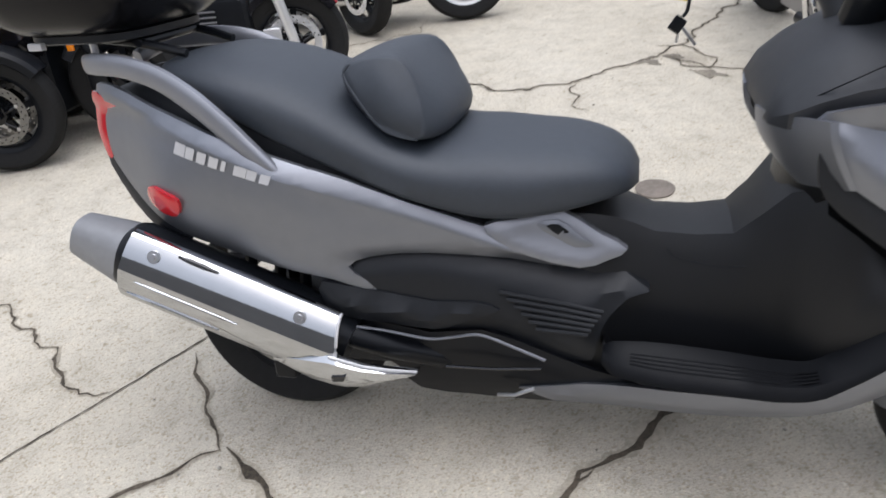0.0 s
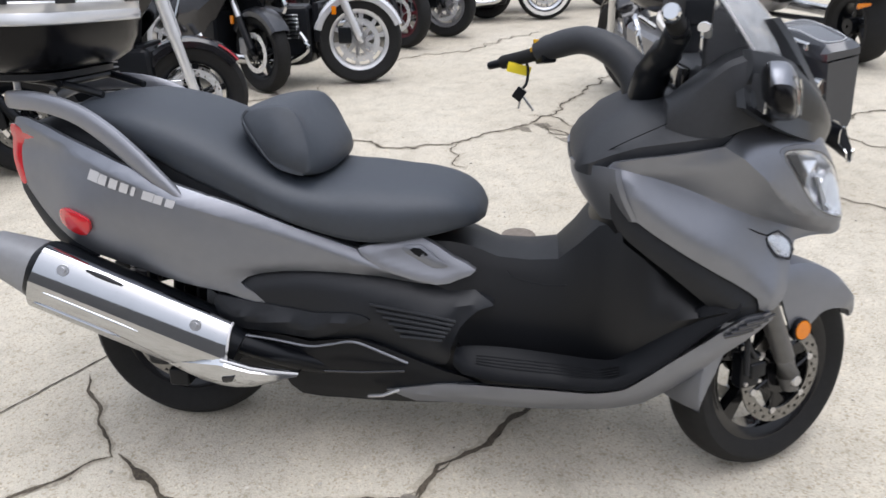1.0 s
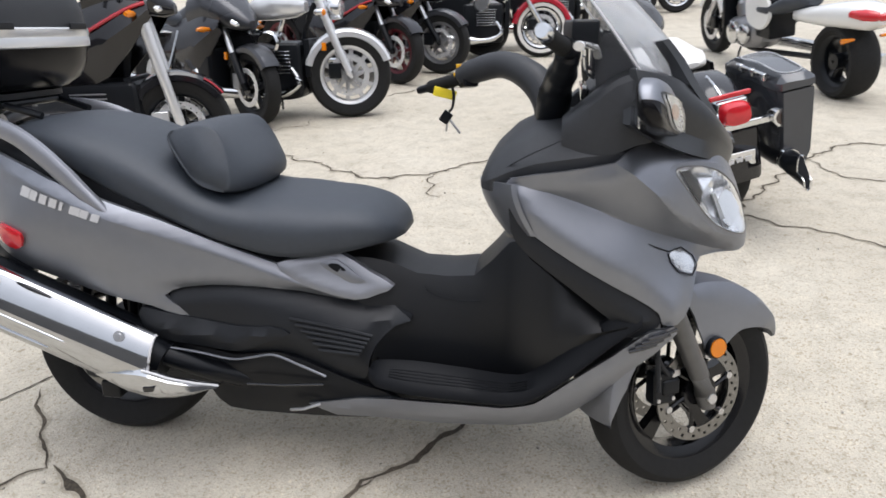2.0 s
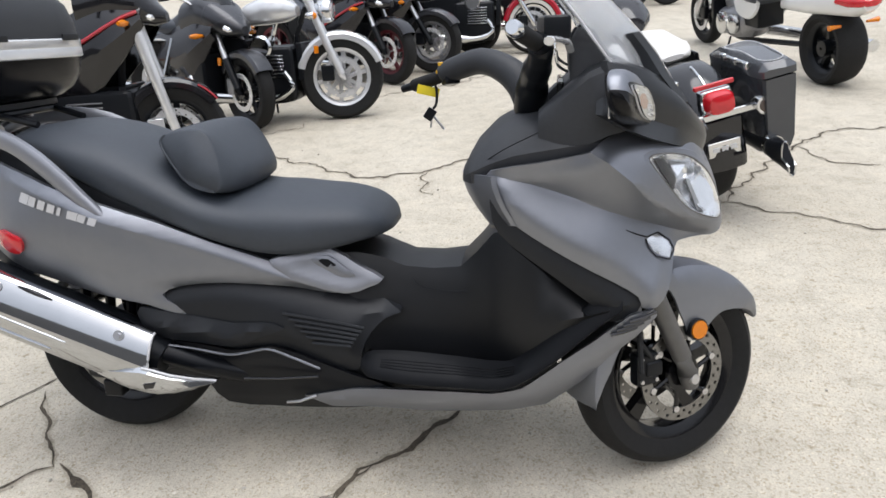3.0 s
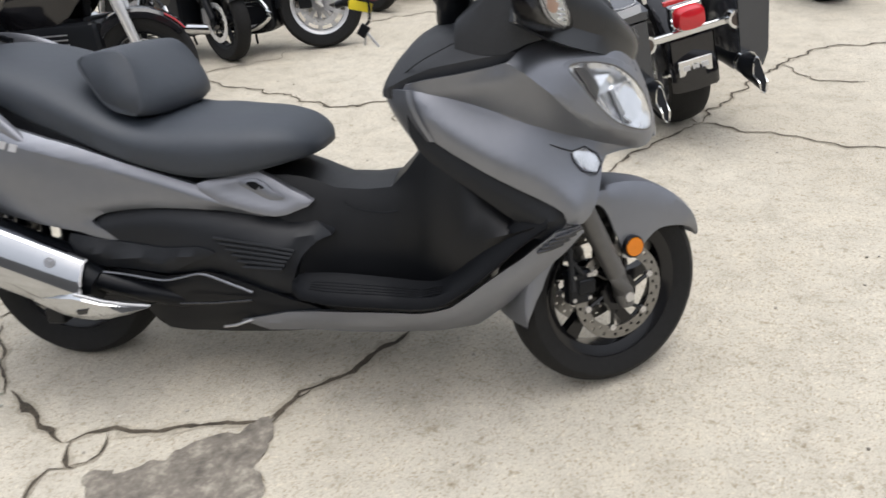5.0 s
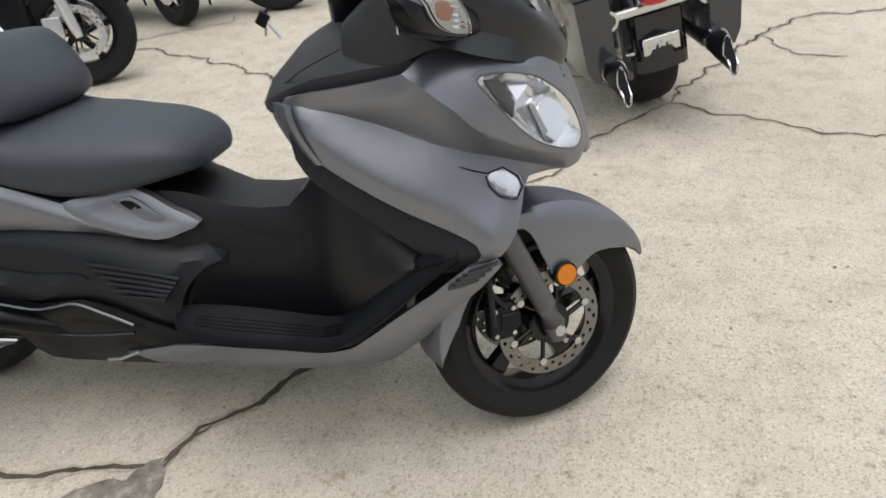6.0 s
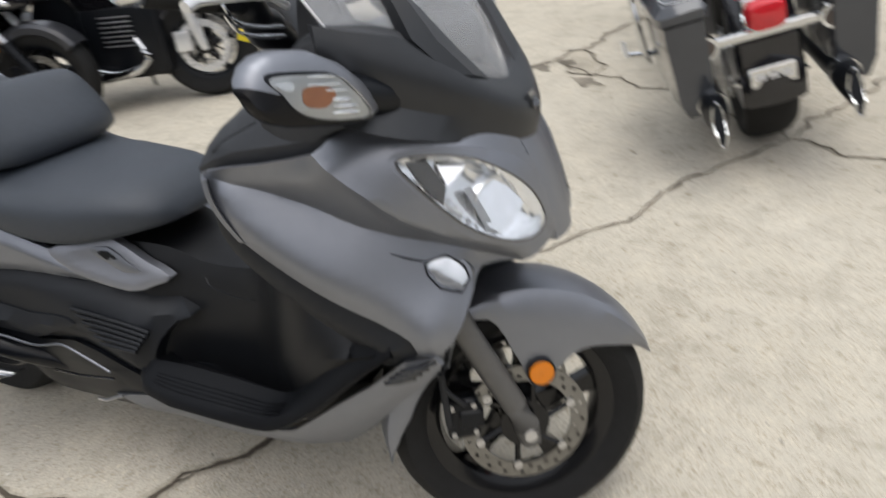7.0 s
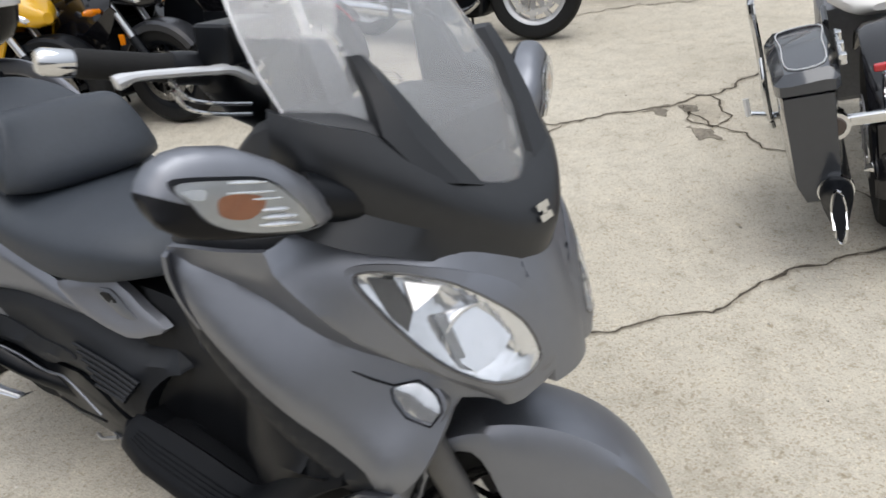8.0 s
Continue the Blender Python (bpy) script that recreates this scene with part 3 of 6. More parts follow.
def wheel_parts(owner, m, r, half, rim_r, spokes, rim_mat, disc_r, disc_sides, spoke_w=.03, hub=.045, tyre_mat=None, twist=.25, disc_mat=None):
    """Rim with spokes as one part, the tyre and the brake discs under it."""
    bm = spin([(rim_r + .006, -half * .74), (rim_r + .006, -half * .66), (rim_r - .012, -half * .55), (rim_r - .018, 0), (rim_r - .012, half * .55),
               (rim_r + .006, half * .66), (rim_r + .006, half * .74), (rim_r - .004, half * .72), (rim_r - .028, half * .5), (rim_r - .034, 0), (rim_r - .028, -half * .5), (rim_r - .004, -half * .72)], 48)
    spin([(.012, -half * .8), (hub, -half * .78), (hub, half * .78), (.012, half * .8)], 24, bm)
    arms = []
    for k in range(spokes):
        a = 2 * math.pi * k / spokes + .2
        pa = Vector((math.cos(a - twist), 0, math.sin(a - twist))) * (hub - .01)
        pb = Vector((math.cos(a), 0, math.sin(a))) * (rim_r - .02)
        side = (pb - pa).normalized().cross(Vector((0, 1, 0)))
        sp = rings([[q + side * wd * s + Vector((0, t, 0)) for s, t in ((1, -half * .25), (1, half * .25), (-1, half * .25), (-1, -half * .25))] for q, wd in ((pa, spoke_w * .75), (pa.lerp(pb, .5), spoke_w * .42), (pb, spoke_w * .7))])
        bmesh.ops.transform(sp, matrix=m, verts=sp.verts)
        arms.append(sp)
    bmesh.ops.transform(bm, matrix=m, verts=bm.verts)
    wheel = part("wheel", bm, rim_mat, owner)
    for sp in arms:
        part("spoke", sp, rim_mat, wheel)
    bm = spin(tyre_profile(r, half, rim_r), 64)
    bmesh.ops.transform(bm, matrix=m, verts=bm.verts)
    part("tyre", bm, tyre_mat or RUBBER, wheel, "black rubber tyre")
    for s in disc_sides:
        bm = bmesh.new()
        holes = 40
        r0, r1, t = disc_r * .74, disc_r, .0025
        y = s * (half + .012)
        rad = [r0 + (r1 - r0) * f for f in (0, .20, .42, .58, .80, 1)]
        grid = {}
        nn = holes * 2
        for i in range(nn):
            a = 2 * math.pi * i / nn
            for j, q in enumerate(rad):
                for side in (-1, 1):
                    grid[i, j, side] = bm.verts.new((q * math.cos(a), y + side * t, q * math.sin(a)))
        for i in range(nn):
            k = (i + 1) % nn
            for j in range(5):
                if i % 2 == 0 and (j == 1 and i % 4 == 0 or j == 3 and i % 4 == 2):
                    continue
                for side in (-1, 1):
                    bm.faces.new((grid[i, j, side], grid[k, j, side], grid[k, j + 1, side], grid[i, j + 1, side]))
            for j in (0, 5):
                bm.faces.new((grid[i, j, -1], grid[k, j, -1], grid[k, j, 1], grid[i, j, 1]))
        bmesh.ops.transform(bm, matrix=m, verts=bm.verts)
        part("brake_disc", bm, disc_mat or (DISC if rim_mat is RIM else SILVER), wheel, "drilled steel brake disc")
        arm_mat = RIM if rim_mat in (RIM, GLOSS, SATIN) else ALLOY
        for k in range(6):
            a = k * math.pi / 3 + .3
            bm = rod((.035 * math.cos(a - .3), y, .035 * math.sin(a - .3)), (r0 * 1.03 * math.cos(a), y, r0 * 1.03 * math.sin(a)), .006, 6)
            bmesh.ops.transform(bm, matrix=m, verts=bm.verts)
            part("carrier_arm", bm, arm_mat, wheel)
            bm = spin([(.001, -.006), (.009, -.006), (.009, .006), (.001, .006)], 10, None, (r0 * 1.03 * math.cos(a), y, r0 * 1.03 * math.sin(a)))
            bmesh.ops.transform(bm, matrix=m, verts=bm.verts)
            part("disc_bobbin", bm, STEEL, wheel)
        bm = spin([(.02, -.006), (.05, -.006), (.05, .006), (.02, .006)], 24, None, (0, y, 0))
        bmesh.ops.transform(bm, matrix=m, verts=bm.verts)
        part("disc_carrier", bm, arm_mat, wheel)
    return wheel


STEER = 31
FRONT = pose(1.569, -0.004, 0.236, -5, 0, STEER)
REAR = pose(0, 0, 0.272)
wheel_parts(scooter, FRONT, .272, .060, .196, 5, RIM, .130, (-1, 1), .034)
wheel_parts(scooter, REAR, .272, .080, .180, 5, RIM, .125, (-1,), .036)


def at_front(bm):
    bmesh.ops.transform(bm, matrix=FRONT, verts=bm.verts)
    return bm


# fork legs, axle, calipers
for s in (-1, 1):
    bm = tube([(.006, s * .098, -.03), (-.003, s * .098, .01), (-.022, s * .098, .06), (-.105, s * .098, .235), (-.125, s * .098, .28)], [.020, .027, .025, .026, .028], 16)
    leg = part("fork_leg", at_front(bm), FORK, scooter, "grey painted fork leg")
    bm = tube([(-.12, s * .098, .27), (-.26, s * .098, .56)], .021, 14)
    part("fork_tube", at_front(bm), STEEL, leg)
    bm = spin([(.001, s * .125), (.013, s * .125), (.016, s * .118), (.016, s * .10), (.001, s * .10)], 12)
    part("axle_nut", at_front(bm), STEEL, leg)
    bm = block((-.158, s * .078 - .020, .0), (-.092, s * .078 + .020, .088), .012)
    block((-.135, s * .078 - .026, .025), (-.085, s * .078 + .026, .065), .008, None, bm)
    cal = part("brake_caliper", at_front(bm), SATIN, scooter, "black brake caliper")
    for x, z in ((-.147, .075), (-.103, .015), (-.147, .015), (-.103, .075)):
        bm = spin([(.001, s * .078 - .024), (.0055, s * .078 - .024), (.0055, s * .078 + .024), (.001, s * .078 + .024)], 8, None, (x, 0, z))
        part("caliper_bolt", at_front(bm), STEEL, cal)
    bm = tube(spline([(-.12, s * .1, .08), (-.16, s * .11, .14), (-.14, s * .1, .22), (-.19, s * .08, .30)], 5), .006, 8)
    rod((-.155, s * .108, .045), (-.16, s * .108, .16), .007, 8, bm)
    part("brake_hose", at_front(bm), BLACK, scooter)

# front mudguard
def mudguard():
    """Crest over the tyre with deep side skirts: the skirt's lower edge is a radius over the angle."""
    bm, sec = bmesh.new(), []
    a0, a1, n = 19, 187, 64
    for k in range(n + 1):
        g = a0 + (a1 - a0) * k / n
        a = radians(g)
        tip = min(1, (g - 17) / 20)
        crest = float(np.interp(g, [19, 45, 70, 90, 115, 150, 187], [.303, .302, .301, .300, .298, .294, .288]))
        low = float(np.interp(g, [19, 27, 37, 52, 56, 60, 66, 71, 78, 87, 95, 99, 102, 108, 122, 132, 143, 166, 180, 187],
                              [.296, .277, .243, .190, .158, .124, .097, .092, .100, .120, .172, .224, .250, .262, .240, .212, .226, .236, .262, .282]))
        low = min(low, crest - .008)
        hw = .028 + .056 * max(0, tip) ** .6
        row = []
        for u, f in ((-1.00, 1), (-1.02, .66), (-1.02, .33), (-.98, .10), (-.86, .0), (-.5, -.1), (0, -.16), (.5, -.1), (.86, .0), (.98, .10), (1.02, .33), (1.02, .66), (1.0, 1)):
            r = crest - .010 - (crest - .010 - low) * f if f > 0 else crest - .010 + .055 * -f
            row.append(Vector((r * math.cos(a), hw * u, r * math.sin(a))))
        sec.append(row + [Vector((q.x * .985, q.y * .94, q.z * .985)) for q in reversed(row)])
    return rings(sec, bm)


guard = part("front_mudguard", at_front(mudguard()), GREY, scooter, "grey painted front mudguard")
bm = spin([(.001, -.100), (.024, -.100), (.026, -.094), (.026, -.082), (.001, -.082)], 24, None, (.036, 0, .120))
part("side_reflector", at_front(bm), AMBER, guard, "round amber reflector")
bm = spin([(.026, -.098), (.029, -.096), (.029, -.080), (.026, -.080)], 24, None, (.036, 0, .120))
part("reflector_ring", at_front(bm), SATIN, guard)

# front core: the black structure that the fairing panels sit on, with the rider's inner shield
def slab_ring(z, xr, xf, hw, bow=.05):
    row = []
    for u in np.linspace(-1, 1, 11):
        row.append(Vector((xr + bow * abs(u) ** 2.2, hw * u, z)))
    for u in np.linspace(1, -1, 11):
        row.append(Vector((xf - .20 * abs(u) ** 2.5, hw * u, z)))
    return row


bm = rings([slab_ring(.47, 1.06, 1.42, .09), slab_ring(.55, 1.07, 1.44, .11), slab_ring(.62, 1.10, 1.46, .15), slab_ring(.68, 1.115, 1.48, .20), slab_ring(.75, 1.10, 1.48, .235),
            slab_ring(.81, 1.08, 1.46, .235), slab_ring(.85, 1.10, 1.44, .23), slab_ring(.89, 1.135, 1.42, .21)])
part("inner_shield", bm, WELL, scooter, "black textured inner leg shield")

# side panels of the front
NOSE_OUT = [(1.128, .828), (1.24, .845), (1.345, .864), (1.372, .885), (1.417, .901), (1.483, .899), (1.55, .877), (1.592, .862), (1.622, .838), (1.644, .797), (1.664, .742), (1.678, .692), (1.676, .662),
            (1.640, .640), (1.565, .625), (1.553, .578), (1.541, .527), (1.512, .487), (1.476, .492), (1.466, .520), (1.41, .559), (1.287, .633), (1.17, .712), (1.135, .760), (1.122, .80)]
LAMP = [(1.478, .846), (1.522, .852), (1.570, .840), (1.600, .820), (1.628, .791), (1.652, .752), (1.665, .716), (1.669, .695), (1.660, .684), (1.632, .692), (1.592, .710), (1.563, .734), (1.539, .762), (1.508, .802)]
LAMP_S = [(q.x, q.y) for q in spline([(a, b, 0) for a, b in LAMP], 4, True)]
both("fairing_panel", skin(NOSE_OUT, .008, roll=.020, rad=.024, smooth=2, hole=LAMP_S, cell=.016, folds=(FOLD, EDGE)), GREY, "matt grey front fairing panel")
for lamp in both("headlamp", skin(LAMP, 0, lip=0, roll=0, cell=.012, deep=.042), REFLECT, "bright headlamp reflector"):
    s = -1 if lamp.data.vertices[0].co.y < 0 else 1
    b2 = skin(LAMP, .010, lip=.004, roll=.006, cell=.014)
    part("lens", b2 if s < 0 else mirrored(b2), LENS, lamp, "clear headlamp lens")
    rim = [Vector((a, -float(half_width(a, b)) - .007, b)) for a, b in LAMP_S]
    mid = sum(rim, Vector()) / len(rim)
    outer = []
    for q in rim:
        w_ = q + (q - mid).normalized() * .015
        w_.x = min(w_.x, float(np.interp(w_.z, NOSE[:, 0], NOSE[:, 1])) - .0005)
        outer.append(Vector((w_.x, -float(half_width(w_.x, w_.z)) - .0085, w_.z)))
    b2 = rings([rim, outer, [q + Vector((0, .004, 0)) for q in outer], [q + Vector((0, .012, 0)) for q in rim]], caps=False)
    part("lamp_surround", b2 if s < 0 else mirrored(b2), GREY, lamp, "grey surround of the lamp")
    b2 = tube(rim + rim[:1], .0017, 8)
    part("bezel", b2 if s < 0 else mirrored(b2), FORK, lamp, "dark grey lamp bezel")
    x, z, r = 1.608, .750, .046
    b2 = spin([(.004, .034), (r * .6, .024), (r, .0), (r * 1.05, .0), (r * .62, .030), (.004, .040)], 28, None)
    bmesh.ops.transform(b2, matrix=pose(x, -float(half_width(x, z)) + .026, z, 0, 0, 52), verts=b2.verts)
    part("lamp_bowl", b2 if s < 0 else mirrored(b2), REFLECT, lamp)
    # flat facets, each corner (length, height, depth behind the lens)
    for name, material, pts in (("lamp_facet", REFLECT, [(1.517, .838, .030), (1.567, .842, .034), (1.562, .815, .020), (1.545, .796, .008)]),
                                ("lamp_facet", REFLECT, [(1.568, .782, .030), (1.604, .794, .040), (1.636, .752, .040), (1.638, .728, .012), (1.618, .706, .003), (1.600, .720, .003)]),
                                ("lamp_shade", FORK, [(1.490, .842, .004), (1.514, .836, .016), (1.542, .794, .010), (1.540, .768, .002), (1.522, .792, .001)]),
                                ("lamp_shade", LAMPBACK, [(1.566, .786, .012), (1.574, .784, .018), (1.612, .708, .006), (1.598, .712, .002)])):
        b2 = bmesh.new()
        top = [b2.verts.new((x, -float(half_width(x, z)) - .004 + d, z)) for x, z, d in pts]
        under = [b2.verts.new((x - .003, -float(half_width(x, z)) + .002 + d, z)) for x, z, d in pts]
        b2.faces.new(top)
        for i in range(len(pts)):
            b2.faces.new((top[i - 1], under[i - 1], under[i], top[i]))
        part(name, b2 if s < 0 else mirrored(b2), material, lamp)
for light in both("side_light", skin([(1.436, .675), (1.476, .660), (1.515, .657), (1.545, .637), (1.556, .614), (1.544, .590), (1.508, .601), (1.482, .630)], .0085, roll=.004, rad=.008, cell=.012), GREY, "grey side light surround"):
    b2 = skin([(1.488, .645), (1.514, .650), (1.539, .632), (1.549, .614), (1.541, .598), (1.512, .608), (1.495, .627)], .0125, lip=.004, roll=.004, rad=.006, cell=.01)
    for v in b2.verts:
        v.co.y -= .0014 * noise.noise(v.co * 110)
    right = light.data.vertices[0].co.y < 0
    part("side_reflector", b2 if right else mirrored(b2), REFLECT, light)
    b2 = skin([(1.486, .648), (1.515, .653), (1.541, .634), (1.552, .614), (1.542, .595), (1.510, .606), (1.492, .627)], .0155, lip=.006, roll=.005, rad=.008, cell=.01)
    edge = [Vector((a, -float(half_width(a, b)) - .0105, b)) for a, b in ((1.436, .675), (1.46, .662), (1.486, .650), (1.515, .655), (1.543, .635), (1.554, .614), (1.543, .593), (1.509, .604), (1.490, .627), (1.484, .646))]
    b3 = tube(edge, [.0008, .0018] + [.0016] * 8, 6)
    part("light_seam", b3 if right else mirrored(b3), SATIN, light)
    part("side_lens", b2 if right else mirrored(b2), LENS, light, "clear side light lens")
both("shield_trim", skin([(1.128, .79), (1.15, .735), (1.19, .697), (1.287, .631), (1.41, .556), (1.464, .519), (1.474, .505), (1.468, .482), (1.44, .462), (1.40, .452), (1.36, .50), (1.26, .585), (1.17, .655), (1.13, .71)], .001, roll=.02, rad=.03, smooth=2), BLACK, "black edge trim of the leg shield")
for s in (-1, 1):
    near = spline([(1.130, .284, .818), (1.136, .288, .785), (1.152, .286, .745), (1.175, .278, .702)], 4)
    far = spline([(1.046, .09, .800), (1.052, .09, .76), (1.080, .10, .712), (1.122, .14, .672)], 4)
    rows = [[Vector((q.x, s * q.y, q.z)) for q in (f_.lerp(n_, t) + Vector((-.026 * math.sin(math.pi * t), 0, 0)) for t in np.linspace(0, 1, 7))] for n_, f_ in zip(near, far)]
    part("glovebox_panel", rings([r + [q + Vector((.012, 0, 0)) for q in reversed(r)] for r in rows]), GREY, scooter, "grey inner glovebox edge")
# nose centre below the screen, between the two fairing panels
bm = rings([[Vector((float(np.interp(z, NOSE[:, 0], NOSE[:, 1])) + .0045 - .0085 * u * u, .05 * u, z)) for u in np.linspace(-1, 1, 9)] + [Vector((float(np.interp(z, NOSE[:, 0], NOSE[:, 1])) - .05, -.05 * u, z)) for u in np.linspace(-1, 1, 9)] for z in (.648, .66, .69, .72, .75, .78, .81, .838, .86)])
part("nose_strip", bm, GREY, scooter)

# dash top and cockpit
def dash_ring(x, hw, z0, z1, lean=0.0):
    return [Vector((x + lean * (zz - z0), yy, zz)) for yy, zz in ((-hw, z0), (-hw * 1.02, z0 + (z1 - z0) * .35), (-hw * .85, z0 + (z1 - z0) * .75), (-hw * .5, z1 - .006), (0, z1), (hw * .5, z1 - .006), (hw * .85, z0 + (z1 - z0) * .75), (hw * 1.02, z0 + (z1 - z0) * .35), (hw, z0))]


bm = rings([dash_ring(1.052, .15, .79, .805), dash_ring(1.056, .19, .79, .828), dash_ring(1.08, .225, .79, .868), dash_ring(1.125, .238, .80, .911), dash_ring(1.18, .246, .815, .938), dash_ring(1.27, .246, .83, .950), dash_ring(1.36, .24, .845, .955), dash_ring(1.45, .22, .84, .945), dash_ring(1.54, .16, .82, .925)])
dash = part("dash_top", bm, DASH, scooter, "black plastic dash top")
part("lid_seam", tube(spline([(1.112, -.226, .842), (1.165, -.248, .876), (1.235, -.239, .908)], 5), .0014, 6), SATIN, dash)
# cockpit hood: two cheeks that rise to the screen, and the instrument binnacle between
for s in (-1, 1):
    bm = rings([[Vector((x, s * (yc - t), z)) for x, z, yc, t in ring] for ring in (
        [(1.315, .945, .19, .0), (1.44, .94, .195, 0), (1.45, .94, .17, 0), (1.32, .945, .165, 0)],
        [(1.30, 1.03, .185, 0), (1.41, 1.02, .19, 0), (1.42, 1.02, .16, 0), (1.31, 1.03, .155, 0)],
        [(1.30, 1.10, .17, 0), (1.375, 1.09, .18, 0), (1.38, 1.09, .15, 0), (1.31, 1.10, .14, 0)],
        [(1.32, 1.137, .15, 0), (1.35, 1.13, .16, 0), (1.355, 1.13, .14, 0), (1.33, 1.135, .13, 0)])])
    bmesh.ops.bevel(bm, geom=bm.edges[:], offset=.008, segments=2, affect="EDGES")
    part("cockpit_cheek", bm, DASH, scooter, "black cockpit side cheek")
for s in (-1, 1):
    sec = []
    for x, z0, z1, yo, yi in ((1.235, .88, .945, .225, .16), (1.27, .88, .975, .240, .16), (1.305, .88, 1.005, .247, .165), (1.345, .88, 1.036, .250, .165), (1.39, .90, 1.054, .250, .165), (1.44, .91, 1.040, .236, .165), (1.49, .92, 1.020, .185, .14)):
        sec.append([Vector((x, s * y, z)) for y, z in ((yo, z0), (yo + .004, (z0 + z1) / 2), (yo, z1 - .012), (yo - .010, z1), (yi + .02, z1 + .008), (yi, z1), (yi, z0))])
    part("cockpit_hood", rings(sec), DASH, scooter, "black cockpit side hood")
bm = block((1.29, -.16, .93), (1.50, .16, 1.02), .03)
part("instrument_binnacle", bm, DASH, scooter)
bm = block((1.275, -.13, .955), (1.292, .13, 1.01), .006)
part("instrument_glass", bm, GLOSS, scooter)

# black front cowl under the screen and the screen itself
def bowed(pts, n=13, sweep=1.0):
    """Rows (x at the middle, z, half width, set-back of the sides)."""
    return [[Vector((x - back * abs(u) ** 2 * sweep, hw * u, z - .02 * abs(u) ** 2)) for u in np.linspace(-1, 1, n)] for x, z, hw, back in pts]


def sheet(rows, t, bm=None):
    """An open sheet of rows of points made t thick along x."""
    back = [[q - Vector((t, 0, t * .6)) for q in reversed(r)] for r in rows]
    return rings([a + b for a, b in zip(rows, back)], bm)


# cowl from the wing tips round the nose: (distance out, foot x, foot z, head x, head z)
COWL = [(.252, 1.375, .985, 1.380, 1.058), (.238, 1.425, .955, 1.425, 1.047), (.212, 1.475, .930, 1.462, 1.036), (.183, 1.518, .912, 1.490, 1.024), (.138, 1.572, .889, 1.538, .985),
        (.078, 1.612, .858, 1.570, .946), (.034, 1.629, .836, 1.586, .930), (0, 1.634, .828, 1.590, .926)]
cols = [(-y, a, b, c, d) for y, a, b, c, d in COWL] + [(y, a, b, c, d) for y, a, b, c, d in reversed(COWL[:-1])]
cols = list(zip(spline([(y, a, b) for y, a, b, c, d in cols], 3), spline([(y, c, d) for y, a, b, c, d in cols], 3)))
outer = []
for lo_, hi_ in cols:
    row = []
    under = Vector((lo_.x * (1 + .2 * min(1, max(0, (abs(lo_.x) - .06) / .14))), lo_.y - .004, lo_.z - .035))
    row.append(Vector((under.y, under.x, under.z)))
    for t in np.linspace(0, 1, 7):
        q = lo_.lerp(hi_, t)
        nose = 1 - min(1, abs(q.x) / .25) ** 2
        row.append(Vector((q.y + (.008 + .016 * nose) * math.sin(math.pi * t), q.x * (1 + .03 * math.sin(math.pi * t)), q.z)))
    outer.append(row)
bm = rings([r + [Vector((q.x - .014, q.y * .95, q.z)) for q in reversed(r)] for r in outer])
cowl = part("front_cowl", bm, COWLING, scooter, "black cowl wrapped round the foot of the screen")
for s in (-1, 1):
    # narrow arms that climb beside the screen
    arm = [((1.552, .150, .960), (1.580, .070, .938)), ((1.502, .178, 1.022), (1.540, .098, .995)), ((1.474, .164, 1.068), (1.496, .124, 1.060)), ((1.452, .160, 1.098), (1.470, .132, 1.090)), ((1.440, .155, 1.113), (1.452, .140, 1.109))]
    rows = []
    for a, b in arm:
        a, b = Vector((a[0], s * a[1], a[2])), Vector((b[0], s * b[1], b[2]))
        ridge = a.lerp(b, .45) + Vector((.010, s * .004, .004))
        rows.append([a, ridge, b, b - Vector((.022, s * .004, .004)), a - Vector((.022, s * .008, .004))])
    part("screen_arm", rings(rows), COWLING, cowl, "narrow black arm beside the screen")
bm = block((-.0015, -.016, -.013), (.0015, .016, -.003), 0)
block((-.0015, -.016, .003), (.0015, .016, .013), 0, None, bm)
block((-.0015, -.006, -.004), (.0015, .006, .004), 0, None, bm)
bmesh.ops.transform(bm, matrix=pose(1.6345, -.004, .888, 0, -24, 0), verts=bm.verts)
part("badge", bm, CHROME, cowl, "small chrome badge")
screen_rows = bowed([(1.588, .925, .030, .002), (1.572, .962, .080, .012), (1.545, 1.015, .150, .045), (1.510, 1.072, .236, .118), (1.472, 1.116, .238, .112), (1.430, 1.160, .232, .102), (1.375, 1.215, .215, .09), (1.322, 1.263, .180, .07), (1.292, 1.288, .130, .04)])
screen = part("windscreen", sheet(screen_rows, .004), SMOKE, scooter, "clear curved windscreen")
edge = [r[0] for r in screen_rows] + list(screen_rows[-1]) + [r[-1] for r in reversed(screen_rows)]
part("screen_edge", tube(edge, .0022, 6), LETTER, screen, "pale polished screen edge")

# mirrors with turn signals in their front faces
SHAPE = np.array([(.238, 1.452, .020, .942, .958), (.250, 1.466, .045, .931, .972), (.268, 1.470, .060, .926, .992), (.300, 1.469, .070, .927, 1.018), (.340, 1.453, .070, .933, 1.041), (.380, 1.437, .064, .943, 1.049),
                  (.405, 1.427, .056, .951, 1.048), (.425, 1.418, .046, .961, 1.040), (.440, 1.410, .034, .974, 1.026), (.449, 1.402, .018, .988, 1.012)])


